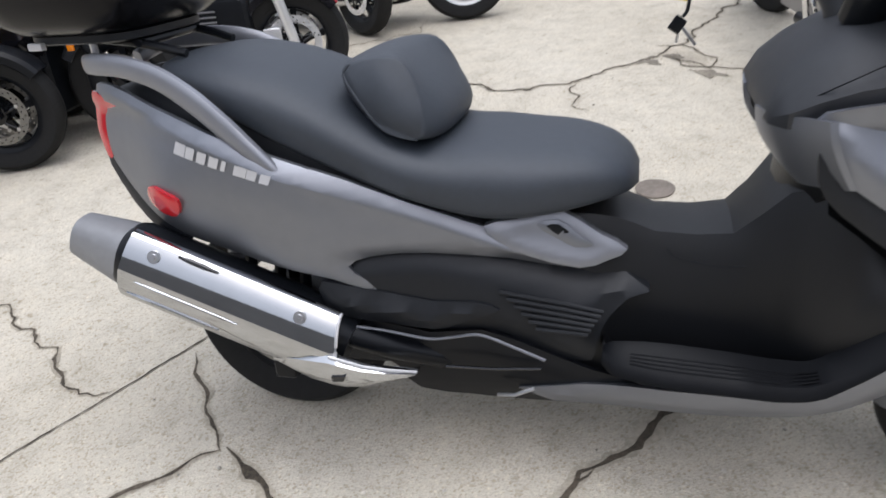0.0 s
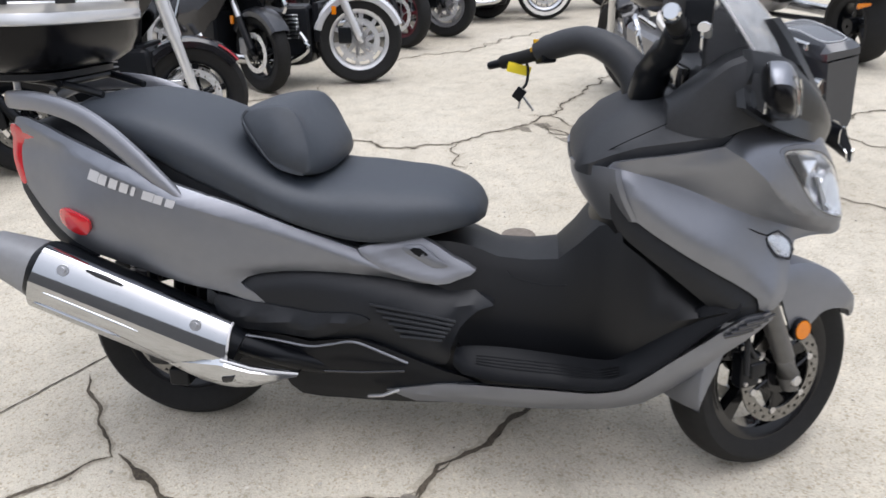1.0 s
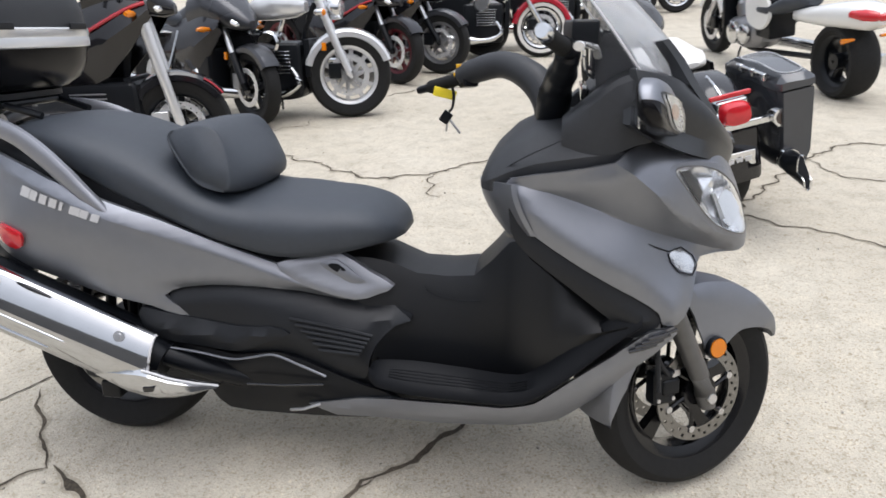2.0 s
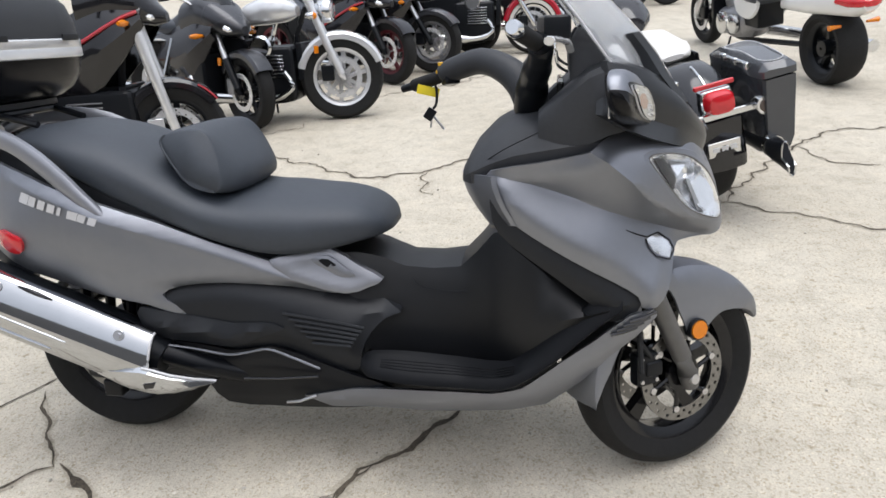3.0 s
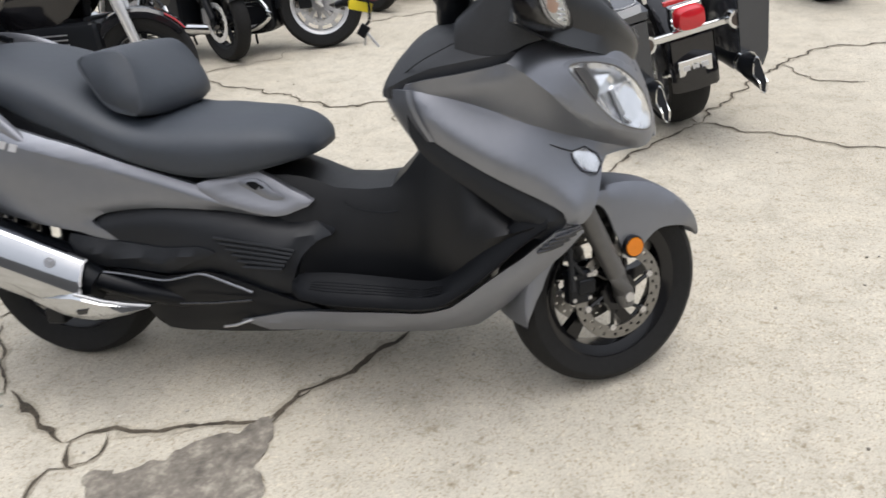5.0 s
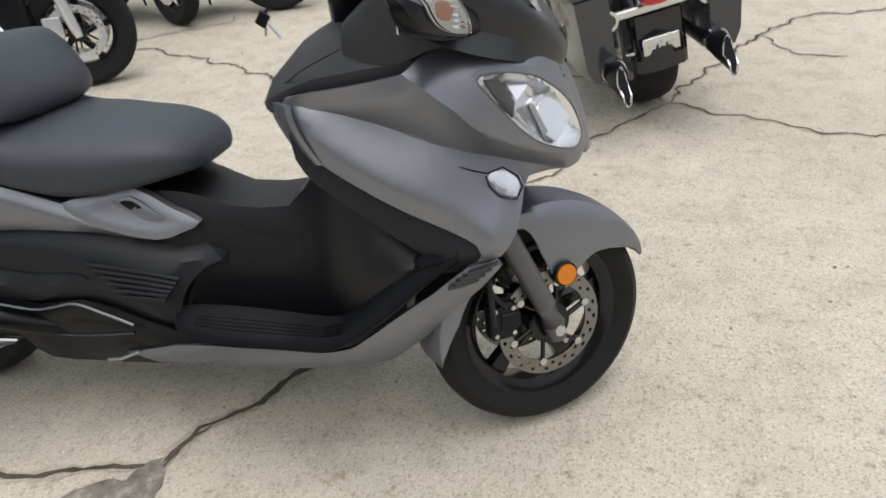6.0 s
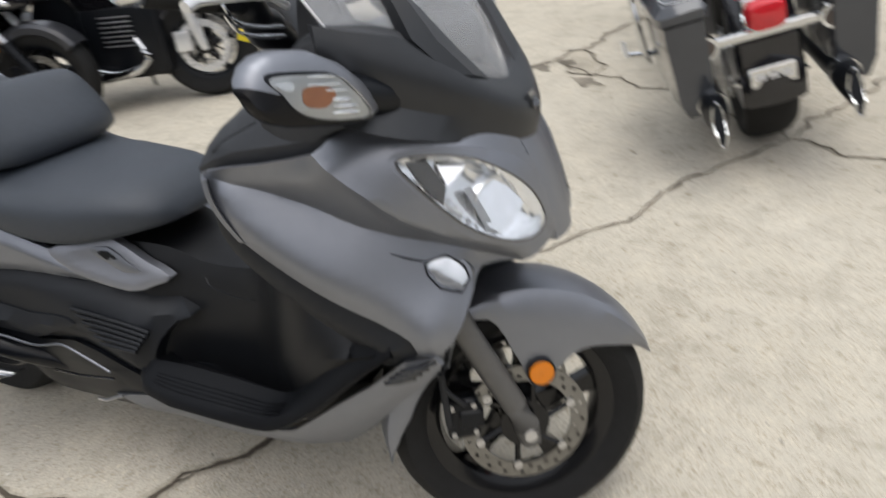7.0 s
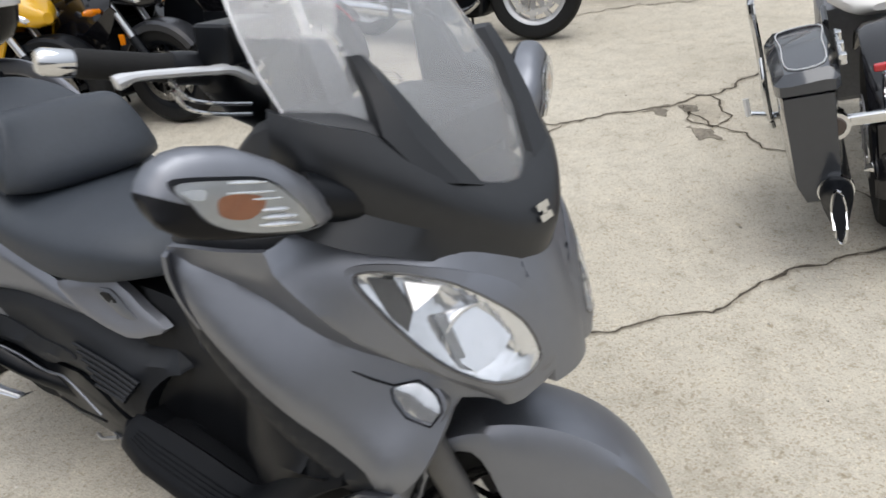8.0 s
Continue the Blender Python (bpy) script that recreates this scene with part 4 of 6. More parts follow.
def mirror_ring(y):
    """Section of the mirror shell at a distance y out from the middle: front, depth, foot and top."""
    f_, d_, z0, z1 = [float(np.interp(y, SHAPE[:, 0], SHAPE[:, k])) for k in (1, 2, 3, 4)]
    row = []
    for a in np.linspace(0, 2 * math.pi, 28, endpoint=False):
        c, d = math.cos(a), math.sin(a)
        row.append(Vector((f_ - d_ / 2 + d_ / 2 * math.copysign(abs(c) ** .6, c) - .012 * d, y, (z0 + z1) / 2 + (z1 - z0) / 2 * math.copysign(abs(d) ** .75, d))))
    return row


for s in (-1, 1):
    shell = rings([[Vector((q.x, s * q.y, q.z)) for q in mirror_ring(y)] for y in [q.x for q in spline([(r[0], 0, 0) for r in SHAPE], 3)]])
    low, rear = shell.copy(), shell.copy()
    under = ((1.42, s * .37, .973), Vector((0, s * .55, -1)))
    behind = ((1.386, s * .40, .98), Vector((-1, -s * .3, -.15)))
    for b2, cuts in ((shell, ((under, 1), (behind, 1))), (low, ((under, -1),)), (rear, ((under, 1), (behind, -1)))):
        for (co, no), keep in cuts:
            bmesh.ops.bisect_plane(b2, geom=b2.verts[:] + b2.edges[:] + b2.faces[:], plane_co=co, plane_no=no * keep, clear_outer=True)
    mirror = part("mirror", shell, GREY, scooter, "grey capped mirror with a turn signal")
    part("mirror_base", low, SHELL, mirror, "satin black lower mirror shell")
    part("mirror_rim", rear, SHELL, mirror, "satin black rear rim")

    def front_x(y, z):
        row = mirror_ring(y)
        return float(np.interp(z, [q.z for q in row[21:] + row[:8]], [q.x for q in row[21:] + row[:8]]))

    def on_mirror(pts, lift, thick):
        b2 = bmesh.new()
        b2.faces.new([b2.verts.new((0, v.x, v.y)) for v in spline([(a, b, 0) for a, b in pts], 3, True)])
        for k in range(30):
            for no, base in ((Vector((0, 1, 0)), Vector((0, .29 + .008 * k, 0))), (Vector((0, 0, 1)), Vector((0, 0, .92 + .006 * k)))):
                bmesh.ops.bisect_plane(b2, geom=b2.verts[:] + b2.edges[:] + b2.faces[:], plane_co=base, plane_no=no, dist=1e-5)
        for v in b2.verts:
            v.co.x = front_x(v.co.y, v.co.z) + lift
            v.co.y *= s
        top = [v for v in bmesh.ops.extrude_face_region(b2, geom=b2.faces[:])["geom"] if isinstance(v, bmesh.types.BMVert)]
        for v in top:
            v.co.x += thick
        return b2
    lens = [(.422, 1.012), (.415, 1.021), (.371, 1.014), (.330, 1.003), (.309, .980), (.288, .946), (.292, .936), (.348, .947), (.386, .963), (.404, .980), (.412, .998)]
    part("signal_lens", on_mirror(lens, .0045, .003), LENS, mirror, "clear turn signal lens")
    facets = on_mirror(lens, -.001, .0025)
    for v in facets.verts:
        v.co.x += .0008 * noise.noise(v.co * 160)
    part("signal_reflector", facets, LAMPBACK, mirror)
    part("signal_surround", on_mirror([(.355 + (a - .355) * 1.06, .978 + (b - .978) * 1.13) for a, b in lens], -.004, .0048), SATIN, mirror)
    part("signal_bulb", on_mirror([(.388, .988), (.379, .999), (.346, .992), (.338, .980), (.358, .967), (.384, .975)], .0005, .0022), BULB, mirror, "amber bulb cover")
    part("signal_block", on_mirror([(.417, 1.013), (.396, 1.010), (.400, 1.000), (.412, 1.004)], .0005, .003), REFLECT, mirror)
    for ya, yb, z in ((.372, .330, 1.003), (.376, .325, .992), (.352, .318, .984), (.345, .314, .971), (.346, .306, .962), (.350, .304, .953)):
        tb = tube([(front_x(y, z + .2 * (y - .33)) + .0022, s * y, z + .2 * (y - .33)) for y in np.linspace(ya, yb, 5)], [.0008, .0016, .0018, .0016, .0008] if z > .975 else [.001, .0034, .0036, .0034, .001], 8)
        part("lens_rib", tb, REFLECT, mirror)
    bm = block((1.376, s * .35 - .05, .955), (1.380, s * .35 + .05, 1.02), .0015)
    part("mirror_glass", bm, CHROME, mirror)
    part("mirror_stalk", tube([(1.43, s * .26, .960), (1.45, s * .22, .945), (1.46, s * .17, .93)], [.03, .032, .038], 12), SATIN, mirror)

# handlebar, turned to the left lock
R_END, L_END = Vector((1.193, -.408, 1.133)), Vector((.840, .251, .976))
axis, left_in = Vector((-.25, -.95, .20)).normalized(), Vector((.85, -.42, .25)).normalized()


def grip(end, inward, label, chrome_end):
    a = end
    b = end + inward * .145
    g = part("grip", tube([a + inward * .028, a + inward * .034, a + inward * .12, b], [.016, .0185, .0180, .020], 14), RUBBER, scooter, label)
    part("bar_end", tube([a - inward * .012, a - inward * .006, a + inward * .024, a + inward * .030], [.013, .0172, .0172, .015] if chrome_end else [.010, .011, .012, .012], 14), CHROME if chrome_end else SATIN, g, "chrome bar end weight" if chrome_end else "")
    return b


rb = grip(R_END, -axis, "black ribbed rubber grip", True)
lb = grip(L_END, left_in, "black ribbed rubber grip", False)
bar = part("handlebar", tube(spline([rb, rb - axis * .04, Vector((1.225, -.16, 1.05)), Vector((1.21, -.06, .985)), Vector((1.205, -.02, .93))], 5), .013, 10), SATIN, scooter)
rim = [lb - left_in * .006, lb + left_in * .03 + Vector((.0, 0, .008)), Vector((1.075, .135, 1.05)), Vector((1.145, .085, 1.028)), Vector((1.195, .05, .98)), Vector((1.215, .03, .93))]
part("bar_cover", tube(spline(rim, 5), [.024, .028, .03, .031, .032, .033, .033, .034, .034, .034, .035, .035, .036, .036, .037, .038, .039, .04, .041, .042, .043, .044, .044, .045, .045, .045], 16), DASH, scooter, "black handlebar cover")
part("bar_cover", tube(spline([rb, rb - axis * .05, Vector((1.235, -.18, 1.055)), Vector((1.22, -.11, 1.01)), Vector((1.21, -.06, .94))], 5), [.022] * 6 + [.028] * 5 + [.034] * 5 + [.04] * 5, 14), SATIN, scooter, "black handlebar cover")
bm = block((-.055, -.03, -.02), (.055, .03, .035), .01)
bmesh.ops.transform(bm, matrix=Matrix.Translation(Vector((1.268, -.185, 1.122))) @ pose(0, 0, 0, 0, 0, -80), verts=bm.verts)
part("brake_reservoir", bm, SATIN, scooter, "black brake fluid reservoir")
part("brake_lever", tube(spline([(1.260, -0.369, 1.106), (1.266, -0.346, 1.110), (1.279, -0.299, 1.107), (1.290, -0.256, 1.103), (1.298, -0.226, 1.099), (1.305, -0.198, 1.081)], 4), [.0115, .012, .011, .009] + [.0075] * 9 + [.009] * 8, 10, None, .8), SILVER, scooter, "polished alloy brake lever")
for dz in (0, -.014):
    part("cable", tube([q + Vector((0, 0, dz)) for q in spline([(1.272, -0.304, 1.099), (1.276, -0.287, 1.073), (1.286, -0.252, 1.060), (1.298, -0.206, 1.051)], 5)], .0032, 8), CHROME, scooter, "bright control cable")
bm = block((-.022, -.022, -.03), (.022, .022, .03), .008)
bmesh.ops.transform(bm, matrix=Matrix.Translation(lb + left_in * .018) @ pose(0, 0, 0, 0, -10, -62), verts=bm.verts)
switch = part("switch_box", bm, SATIN, scooter)
for d in (-.012, .008):
    bm = block((-.008, -.006, -.005), (.008, .006, .005), .002)
    bmesh.ops.transform(bm, matrix=Matrix.Translation(lb + left_in * (.012 + d * .4) + Vector((-.022, -.006, .02 + d))), verts=bm.verts)
    part("switch_button", bm, ORANGE, switch, "orange switch button")

# footwell: tunnel, footboards with ribs
def tunnel_ring(x, top, hw, base, foot):
    return [Vector((x, y, z)) for y, z in ((-foot, base), (-hw - .035, base + (top - base) * .35), (-hw, top - .05), (-hw * .85, top - .012), (0, top), (hw * .85, top - .012), (hw, top - .05), (hw + .035, base + (top - base) * .35), (foot, base))]


bm = rings([tunnel_ring(.62, .60, .13, .20, .19), tunnel_ring(.76, .595, .120, .20, .18), tunnel_ring(.800, .585, .108, .20, .150), tunnel_ring(.835, .572, .100, .20, .130), tunnel_ring(.88, .553, .100, .20, .125), tunnel_ring(.96, .549, .105, .20, .125), tunnel_ring(1.03, .556, .112, .20, .128), tunnel_ring(1.075, .60, .125, .21, .135), tunnel_ring(1.12, .655, .150, .22, .150), tunnel_ring(1.17, .675, .19, .308, .21), tunnel_ring(1.22, .640, .208, .335, .228), tunnel_ring(1.28, .590, .218, .39, .238), tunnel_ring(1.34, .540, .224, .44, .245), tunnel_ring(1.40, .51, .228, .485, .248)])
tun = part("tunnel", bm, WELL, scooter, "black textured centre tunnel")
part("tunnel_seam", tube(spline([(.905, -.106, .512), (.925, -.117, .497), (1.0, -.126, .485), (1.05, -.137, .492)], 5), .0016, 6), SATIN, tun)
for s in (-1, 1):
    # (length, crease height, lower edge, half width, floor height, shoulder width)
    path = [(.785, .340, .318, .250, .33, .035), (.81, .356, .308, .275, .30, .055), (.90, .358, .302, .294, .285, .074), (1.03, .347, .299, .300, .272, .080), (1.13, .338, .298, .302, .266, .080), (1.185, .352, .312, .300, .272, .074), (1.27, .428, .368, .290, .345, .060), (1.37, .515, .452, .272, .44, .044), (1.43, .556, .492, .258, .50, .036)]
    cols = [np.array([p[k] for p in path]) for k in range(6)]
    sec = []
    for q in spline([(x, zr, zl) for x, zr, zl, o, zf, sh in path], 3):
        o, zf, sh = [float(np.interp(q.x, cols[0], cols[k])) for k in (3, 4, 5)]
        sec.append([Vector((q.x, s * y, z)) for y, z in ((.10, zf), (o - sh - .035, zf), (o - sh - .022, zf + .010), (o - sh - .010, q.y - .010), (o - sh, q.y), (o - sh + .012, q.y - .004), (o - .012, q.z + .024), (o - .002, q.z + .010), (o, q.z), (o - .02, q.z - .012), (.11, min(q.z, zf) - .02))])
    board = part("footboard", rings(sec), BOARD, scooter, "black footboard with a broad sloping edge")
    for k in range(4):
        w_ = .38 + .16 * k
        pts = []
        for x in np.linspace(.84, 1.175, 8):
            zr, zl, o, sh = [float(np.interp(x, cols[0], cols[k2])) for k2 in (1, 2, 3, 5)]
            pts.append((x, s * (o - sh + .012 + (sh - .024) * w_), zr - .004 + (zl + .024 - zr + .004) * w_))
        part("edge_rib", tube(pts, .0020, 6), BOARD, board)

# lower covers
both("side_cover", skin([(.185, .443), (.225, .50), (.245, .530), (.33, .545), (.456, .550), (.633, .525), (.735, .497), (.80, .472), (.852, .447), (.874, .434), (.834, .418), (.792, .378), (.772, .330), (.76, .285), (.689, .293), (.565, .343), (.414, .328), (.225, .374), (.186, .41)], -.004, lip=.05, roll=.028, rad=.035, smooth=2), BLACK, "black textured side cover")
both("belly_cover", skin([(.224, .376), (.413, .330), (.532, .348), (.673, .304), (.757, .270), (.837, .245), (.90, .18), (.531, .150), (.37, .160), (.33, .226), (.27, .297)], -.012, roll=.008, rad=.02, smooth=2), SATIN, "black lower side cover")
both("belly_pan", skin([(.605, .203), (.744, .236), (.838, .243), (1.115, .262), (1.195, .285), (1.287, .350), (1.37, .405), (1.449, .474), (1.503, .485), (1.513, .467), (1.466, .410), (1.405, .350), (1.344, .280), (1.292, .232), (1.250, .192), (1.138, .184), (.985, .180), (.829, .177), (.68, .172)], .004, roll=.010, rad=.016, smooth=1), GREY, "matt grey lower cowl")
bm = rings([[Vector((x, y * hw, z)) for y, z in ((-1, z0 + .03), (-.9, z0), (.9, z0), (1, z0 + .03), (1, .30), (-1, .30))] for x, hw, z0 in ((.25, .12, .20), (.5, .135, .170), (.9, .135, .172), (1.2, .125, .178), (1.28, .10, .21))])
part("engine_bottom", bm, BLACK, scooter)
for s in (-1, 1):
    for k in range(4):
        x0, z0 = 1.405 + .014 * k, .428 + .0125 * k
        pts = [(x0, z0 - .004), (x0 + .03, z0 + .004), (x0 + .062, z0 + .018)]
        bm = tube([(x, s * (float(half_width(x, z)) + .005), z) for x, z in pts], .0042, 6)
        part("vent_slot", bm, GLOSS, scooter)
    for k in range(6):
        f = k / 5
        a, b = Vector((.575 + .075 * f, 0, .448 - .078 * f)), Vector((.742 + .012 * f, 0, .420 - .052 * f))
        b = Vector((.785 - .03 * f, 0, .405 - .042 * f))
        bm = tube([(q.x, s * (float(half_width(q.x, q.z)) + .001), q.z) for q in (a, a.lerp(b, .33), a.lerp(b, .66), b)], .0048, 8)
        part("vent_slat", bm, BLACK, scooter, "black horizontal vent slat")
both("passenger_footrest", skin([(.205, .478), (.286, .452), (.435, .422), (.52, .425), (.575, .408), (.50, .378), (.429, .352), (.32, .368), (.235, .392), (.200, .433)], .022, lip=.04, roll=.022, rad=.025, smooth=2), BLACK, "black folded passenger footrest")
for s in (-1, 1):
    pts = [(.188, .425), (.200, .400), (.225, .380), (.32, .355), (.414, .334), (.47, .342), (.533, .355), (.60, .333), (.67, .306)]
    part("side_moulding", tube(spline([(x, s * (float(half_width(x, z)) + .012), z) for x, z in pts], 4), .0032, 8), GREY, scooter, "slim grey side moulding")
    bm = tube([(.56, s * .205, .19), (.60, s * .215, .20), (.64, s * .20, .21)], .0045, 8)
    part("foot_bracket", bm, STEEL, scooter)
    bm = tube([(.45, s * .215, .262), (.55, s * .222, .268), (.66, s * .222, .278)], .0035, 6)
    part("cover_seam", bm, GLOSS, scooter)

# rear body
def core_ring(x, hw, z0, z1):
    zc, h = (z0 + z1) / 2, (z1 - z0) / 2
    row = []
    for a in np.linspace(0, 2 * math.pi, 20, endpoint=False):
        c, d = math.cos(a), math.sin(a)
        row.append(Vector((x, hw * math.copysign(abs(c) ** .6, c), zc + h * math.copysign(abs(d) ** .6, d))))
    return row


bm = rings([core_ring(-.33, .09, .74, .86), core_ring(-.25, .13, .66, .88), core_ring(-.12, .17, .60, .88), core_ring(.1, .20, .54, .84), core_ring(.3, .18, .46, .74), core_ring(.55, .14, .42, .60), core_ring(.75, .09, .4, .56)])
part("rear_frame_cover", bm, BLACK, scooter)
both("rear_panel", skin([(-.335, .880), (-.224, .868), (-.057, .818), (.077, .770), (.174, .735), (.269, .700), (.398, .642), (.552, .580), (.662, .530), (.752, .497), (.70, .488), (.595, .512), (.434, .527), (.31, .524), (.262, .505), (.292, .474), (.318, .432), (.227, .480), (.116, .507), (-.025, .540), (-.163, .587), (-.27, .645), (-.345, .712), (-.362, .801)], .004, smooth=2, roll=.008, cell=.02, folds=(SHOULDER,)), GREY, "matt grey rear side panel")
both("tail_trim", skin([(-.345, .716), (-.27, .650), (-.163, .592), (-.1, .568), (-.12, .55), (-.2, .565), (-.285, .615), (-.355, .69)], .002, smooth=2), BLACK, "black lower tail trim")
both("tail_lamp", skin([(-.356, .862), (-.315, .852), (-.248, .834), (-.318, .818), (-.336, .77), (-.330, .715), (-.352, .715), (-.368, .76), (-.370, .807)], .008, roll=.005, smooth=2, cell=.012), RED, "red wrap-round tail lamp")
both("rear_reflector", skin([(-.178, .678), (-.150, .683), (-.110, .673), (-.088, .662), (-.088, .640), (-.104, .622), (-.140, .624), (-.178, .640), (-.186, .660)], .016, lip=.02, roll=.003, rad=.006, smooth=2, cell=.012), RED, "red rear side reflector")
both("latch_panel", skin([(.548, .588), (.60, .596), (.636, .600), (.695, .606), (.771, .555), (.828, .518), (.79, .500), (.734, .490), (.633, .523), (.576, .556)], .016, lip=.02, roll=.007, rad=.007, smooth=2, cell=.012, flat=True, deep=.006), SILVER_GREY, "light grey panel with the seat latch")
both("latch_recess", skin([(.648, .583), (.694, .590), (.735, .556), (.762, .534), (.726, .532), (.692, .552)], .022, lip=.012, roll=.004, rad=.006, smooth=2, cell=.012, flat=True), GREY)
both("seat_latch", skin([(.670, .580), (.694, .582), (.720, .558), (.700, .556)], .026, lip=.012, roll=.003, smooth=2, cell=.012, flat=True), SATIN, "black seat latch")
# bars in place of the lettering
for s in (-1, 1):
    base_a, base_b = Vector((-.090, 0, .762)), Vector((.140, 0, .699))
    for k, wd in enumerate((.034, .026, .026, .026, .012, .034, .026, .026)):
        f = (k + .3) / 8.2
        q = base_a.lerp(base_b, f)
        r = q + (base_b - base_a).normalized() * wd * .82
        hgt = .025 - .008 * f
        vs = []
        bm = bmesh.new()
        for p_, dz in ((q, 0), (r, 0), (r, hgt), (q, hgt)):
            x, z = p_.x + dz * .45, p_.z + dz
            vs.append(bm.verts.new((x, s * (float(half_width(x, z)) + .0062), z)))
        bm.faces.new(vs)
        part("emblem_bar", bm, LETTER, scooter, "silver emblem bar")
# grab rails
for s in (-1, 1):
    mid = [(-.345, .06, .905), (-.325, .135, .925), (-.27, .178, .932), (-.19, .205, .930), (-.10, .222, .908), (-.02, .236, .862), (.05, .246, .805), (.105, .252, .757), (.150, .252, .722)]
    wide = [.017, .020, .023, .023, .024, .025, .024, .018, .007]
    sec = []
    pts = spline([(x, s * y, z) for x, y, z in mid], 4)
    ww = np.interp(np.linspace(0, 8, len(pts)), range(9), wide)
    for i, q in enumerate(pts):
        d = (pts[min(i + 1, len(pts) - 1)] - pts[max(i - 1, 0)]).normalized()
        up = Vector((0, 0, 1)) - d * d.z
        up.normalize()
        side = d.cross(up)
        sec.append([q + up * ww[i] * math.sin(a) + side * .013 * math.copysign(abs(math.cos(a)) ** .6, math.cos(a)) for a in np.linspace(0, 2 * math.pi, 14, endpoint=False)])
    part("grab_rail", rings(sec), SILVER_GREY, scooter, "light grey passenger grab rail")
    part("rail_foot", block((.06, s * .262 - .008, .708), (.15, s * .262 + .008, .722), .004), GREY, scooter)

# seat
def seat_ring(x, zt, zb, hw, k=.55):
    row = []
    zc, h = (zt + zb) / 2, (zt - zb) / 2
    for a in np.linspace(0, 2 * math.pi, 32, endpoint=False):
        c, d = math.cos(a), math.sin(a)
        pw, kk = (.92, .74) if d > 0 else (.35, k)
        row.append(Vector((x, hw * math.copysign(abs(c) ** kk, c), zc + h * math.copysign(abs(d) ** pw, d))))
    return row


def seat_mesh(stations, n=5, k=.55):
    pts = spline([(x, zt, zb) for x, zt, zb, hw in stations], n)
    hw = spline([(x, w_, 0) for x, zt, zb, w_ in stations], n)
    return rings([seat_ring(a.x, a.y, a.z, b.y, k) for a, b in zip(pts, hw)])


seat = part("seat", seat_mesh([(-0.185, 0.898, 0.885, 0.07), (-0.165, 0.921, 0.872, 0.125), (-0.115, 0.93, 0.855, 0.165), (-0.04, 0.935, 0.83, 0.195), (0.05, 0.922, 0.795, 0.215), (0.14, 0.897, 0.745, 0.222), (0.22, 0.86, 0.71, 0.225), (0.3, 0.812, 0.675, 0.226), (0.38, 0.768, 0.642, 0.225), (0.47, 0.75, 0.612, 0.222),
                                (0.55, 0.748, 0.592, 0.215), (0.63, 0.74, 0.592, 0.205), (0.71, 0.733, 0.603, 0.185), (0.78, 0.715, 0.618, 0.155), (0.825, 0.685, 0.628, 0.115), (0.846, 0.653, 0.635, 0.06)]), SEAT, scooter, "black vinyl two-level seat")
# rider backrest: a wedge with flat flanks, lofted across
def wedge(y, pts):
    return [Vector((x, y, z)) for x, z in pts]


FLANK = [(.274, .888), (.286, .908), (.335, .918), (.390, .913), (.424, .866), (.441, .802), (.432, .766), (.358, .785), (.300, .848)]
CROWN = [(.243, .880), (.262, .906), (.320, .920), (.368, .913), (.425, .868), (.478, .802), (.462, .752), (.35, .746), (.258, .825)]


def flank_y(z):
    """The flanks slope in towards the top."""
    return float(np.interp(z, [.76, .80, .945, .97], [.186, .180, .130, .115]))


def back_ring(u):
    k = abs(u) ** 3.2
    pts = [(b[0] + (a[0] - b[0]) * k, b[1] + (a[1] - b[1]) * k) for a, b in zip(FLANK, CROWN)]
    if abs(u) > 1:
        pts = [(.365 + (x - .365) * .95, .845 + (z - .845) * .95) for x, z in FLANK]
    return [Vector((q.x, math.copysign(flank_y(q.y) * min(abs(u), 1.03), u), q.y)) for q in spline([(a_, b_, 0) for a_, b_ in pts], 3, True)]


back = tagged(link("backrest", rings([back_ring(u) for u in (-1.04, -1.0, -.93, -.8, -.6, -.35, 0, .35, .6, .8, .93, 1.0, 1.04)]), SEAT, scooter, 1.3), "black padded rider backrest")
for s in (-1, 1):
    line = [Vector((q.x, s * (flank_y(q.y) + .002), q.y)) for q in spline([(.286, .908, 0), (.274, .888, 0), (.300, .848, 0), (.358, .785, 0), (.425, .765, 0)], 5)]
    part("backrest_welt", tube(line, [.002] + [.0035] * (len(line) - 2) + [.002], 8), SEAT, back, "thin stitched welt")

# silencer
AX = Vector((.324, 0.012, -.140)).normalized()
UP = Vector((-AX.z, 0, AX.x))


def pipe_ring(c, ry, rz, n=22, pw=.75):
    return [c + Vector((0, ry * math.copysign(abs(math.cos(a)) ** pw, math.cos(a)), 0)) + UP * rz * math.copysign(abs(math.sin(a)) ** pw, math.sin(a)) for a in np.linspace(0, 2 * math.pi, n, endpoint=False)]


E0 = Vector((-.240, -.262, .532))
can = part("silencer", rings([pipe_ring(E0 + AX * d, ry, rz) for d, ry, rz in ((-.02, .05, .055), (.0, .062, .072), (.02, .066, .080), (.40, .066, .080), (.47, .062, .074), (.53, .045, .055))]), SATIN, scooter, "black silencer body")
part("tail_pipe_cap", rings([pipe_ring(E0 + AX * d, ry, rz) for d, ry, rz in ((-.125, .030, .034), (-.12, .044, .048), (-.085, .050, .055), (-.03, .057, .066), (.0, .061, .071))]), CAPGREY, can, "grey silencer end cap")
part("tail_pipe", rings([pipe_ring(E0 + AX * d, .024, .026) for d in (-.13, -.05)]), GLOSS, can)

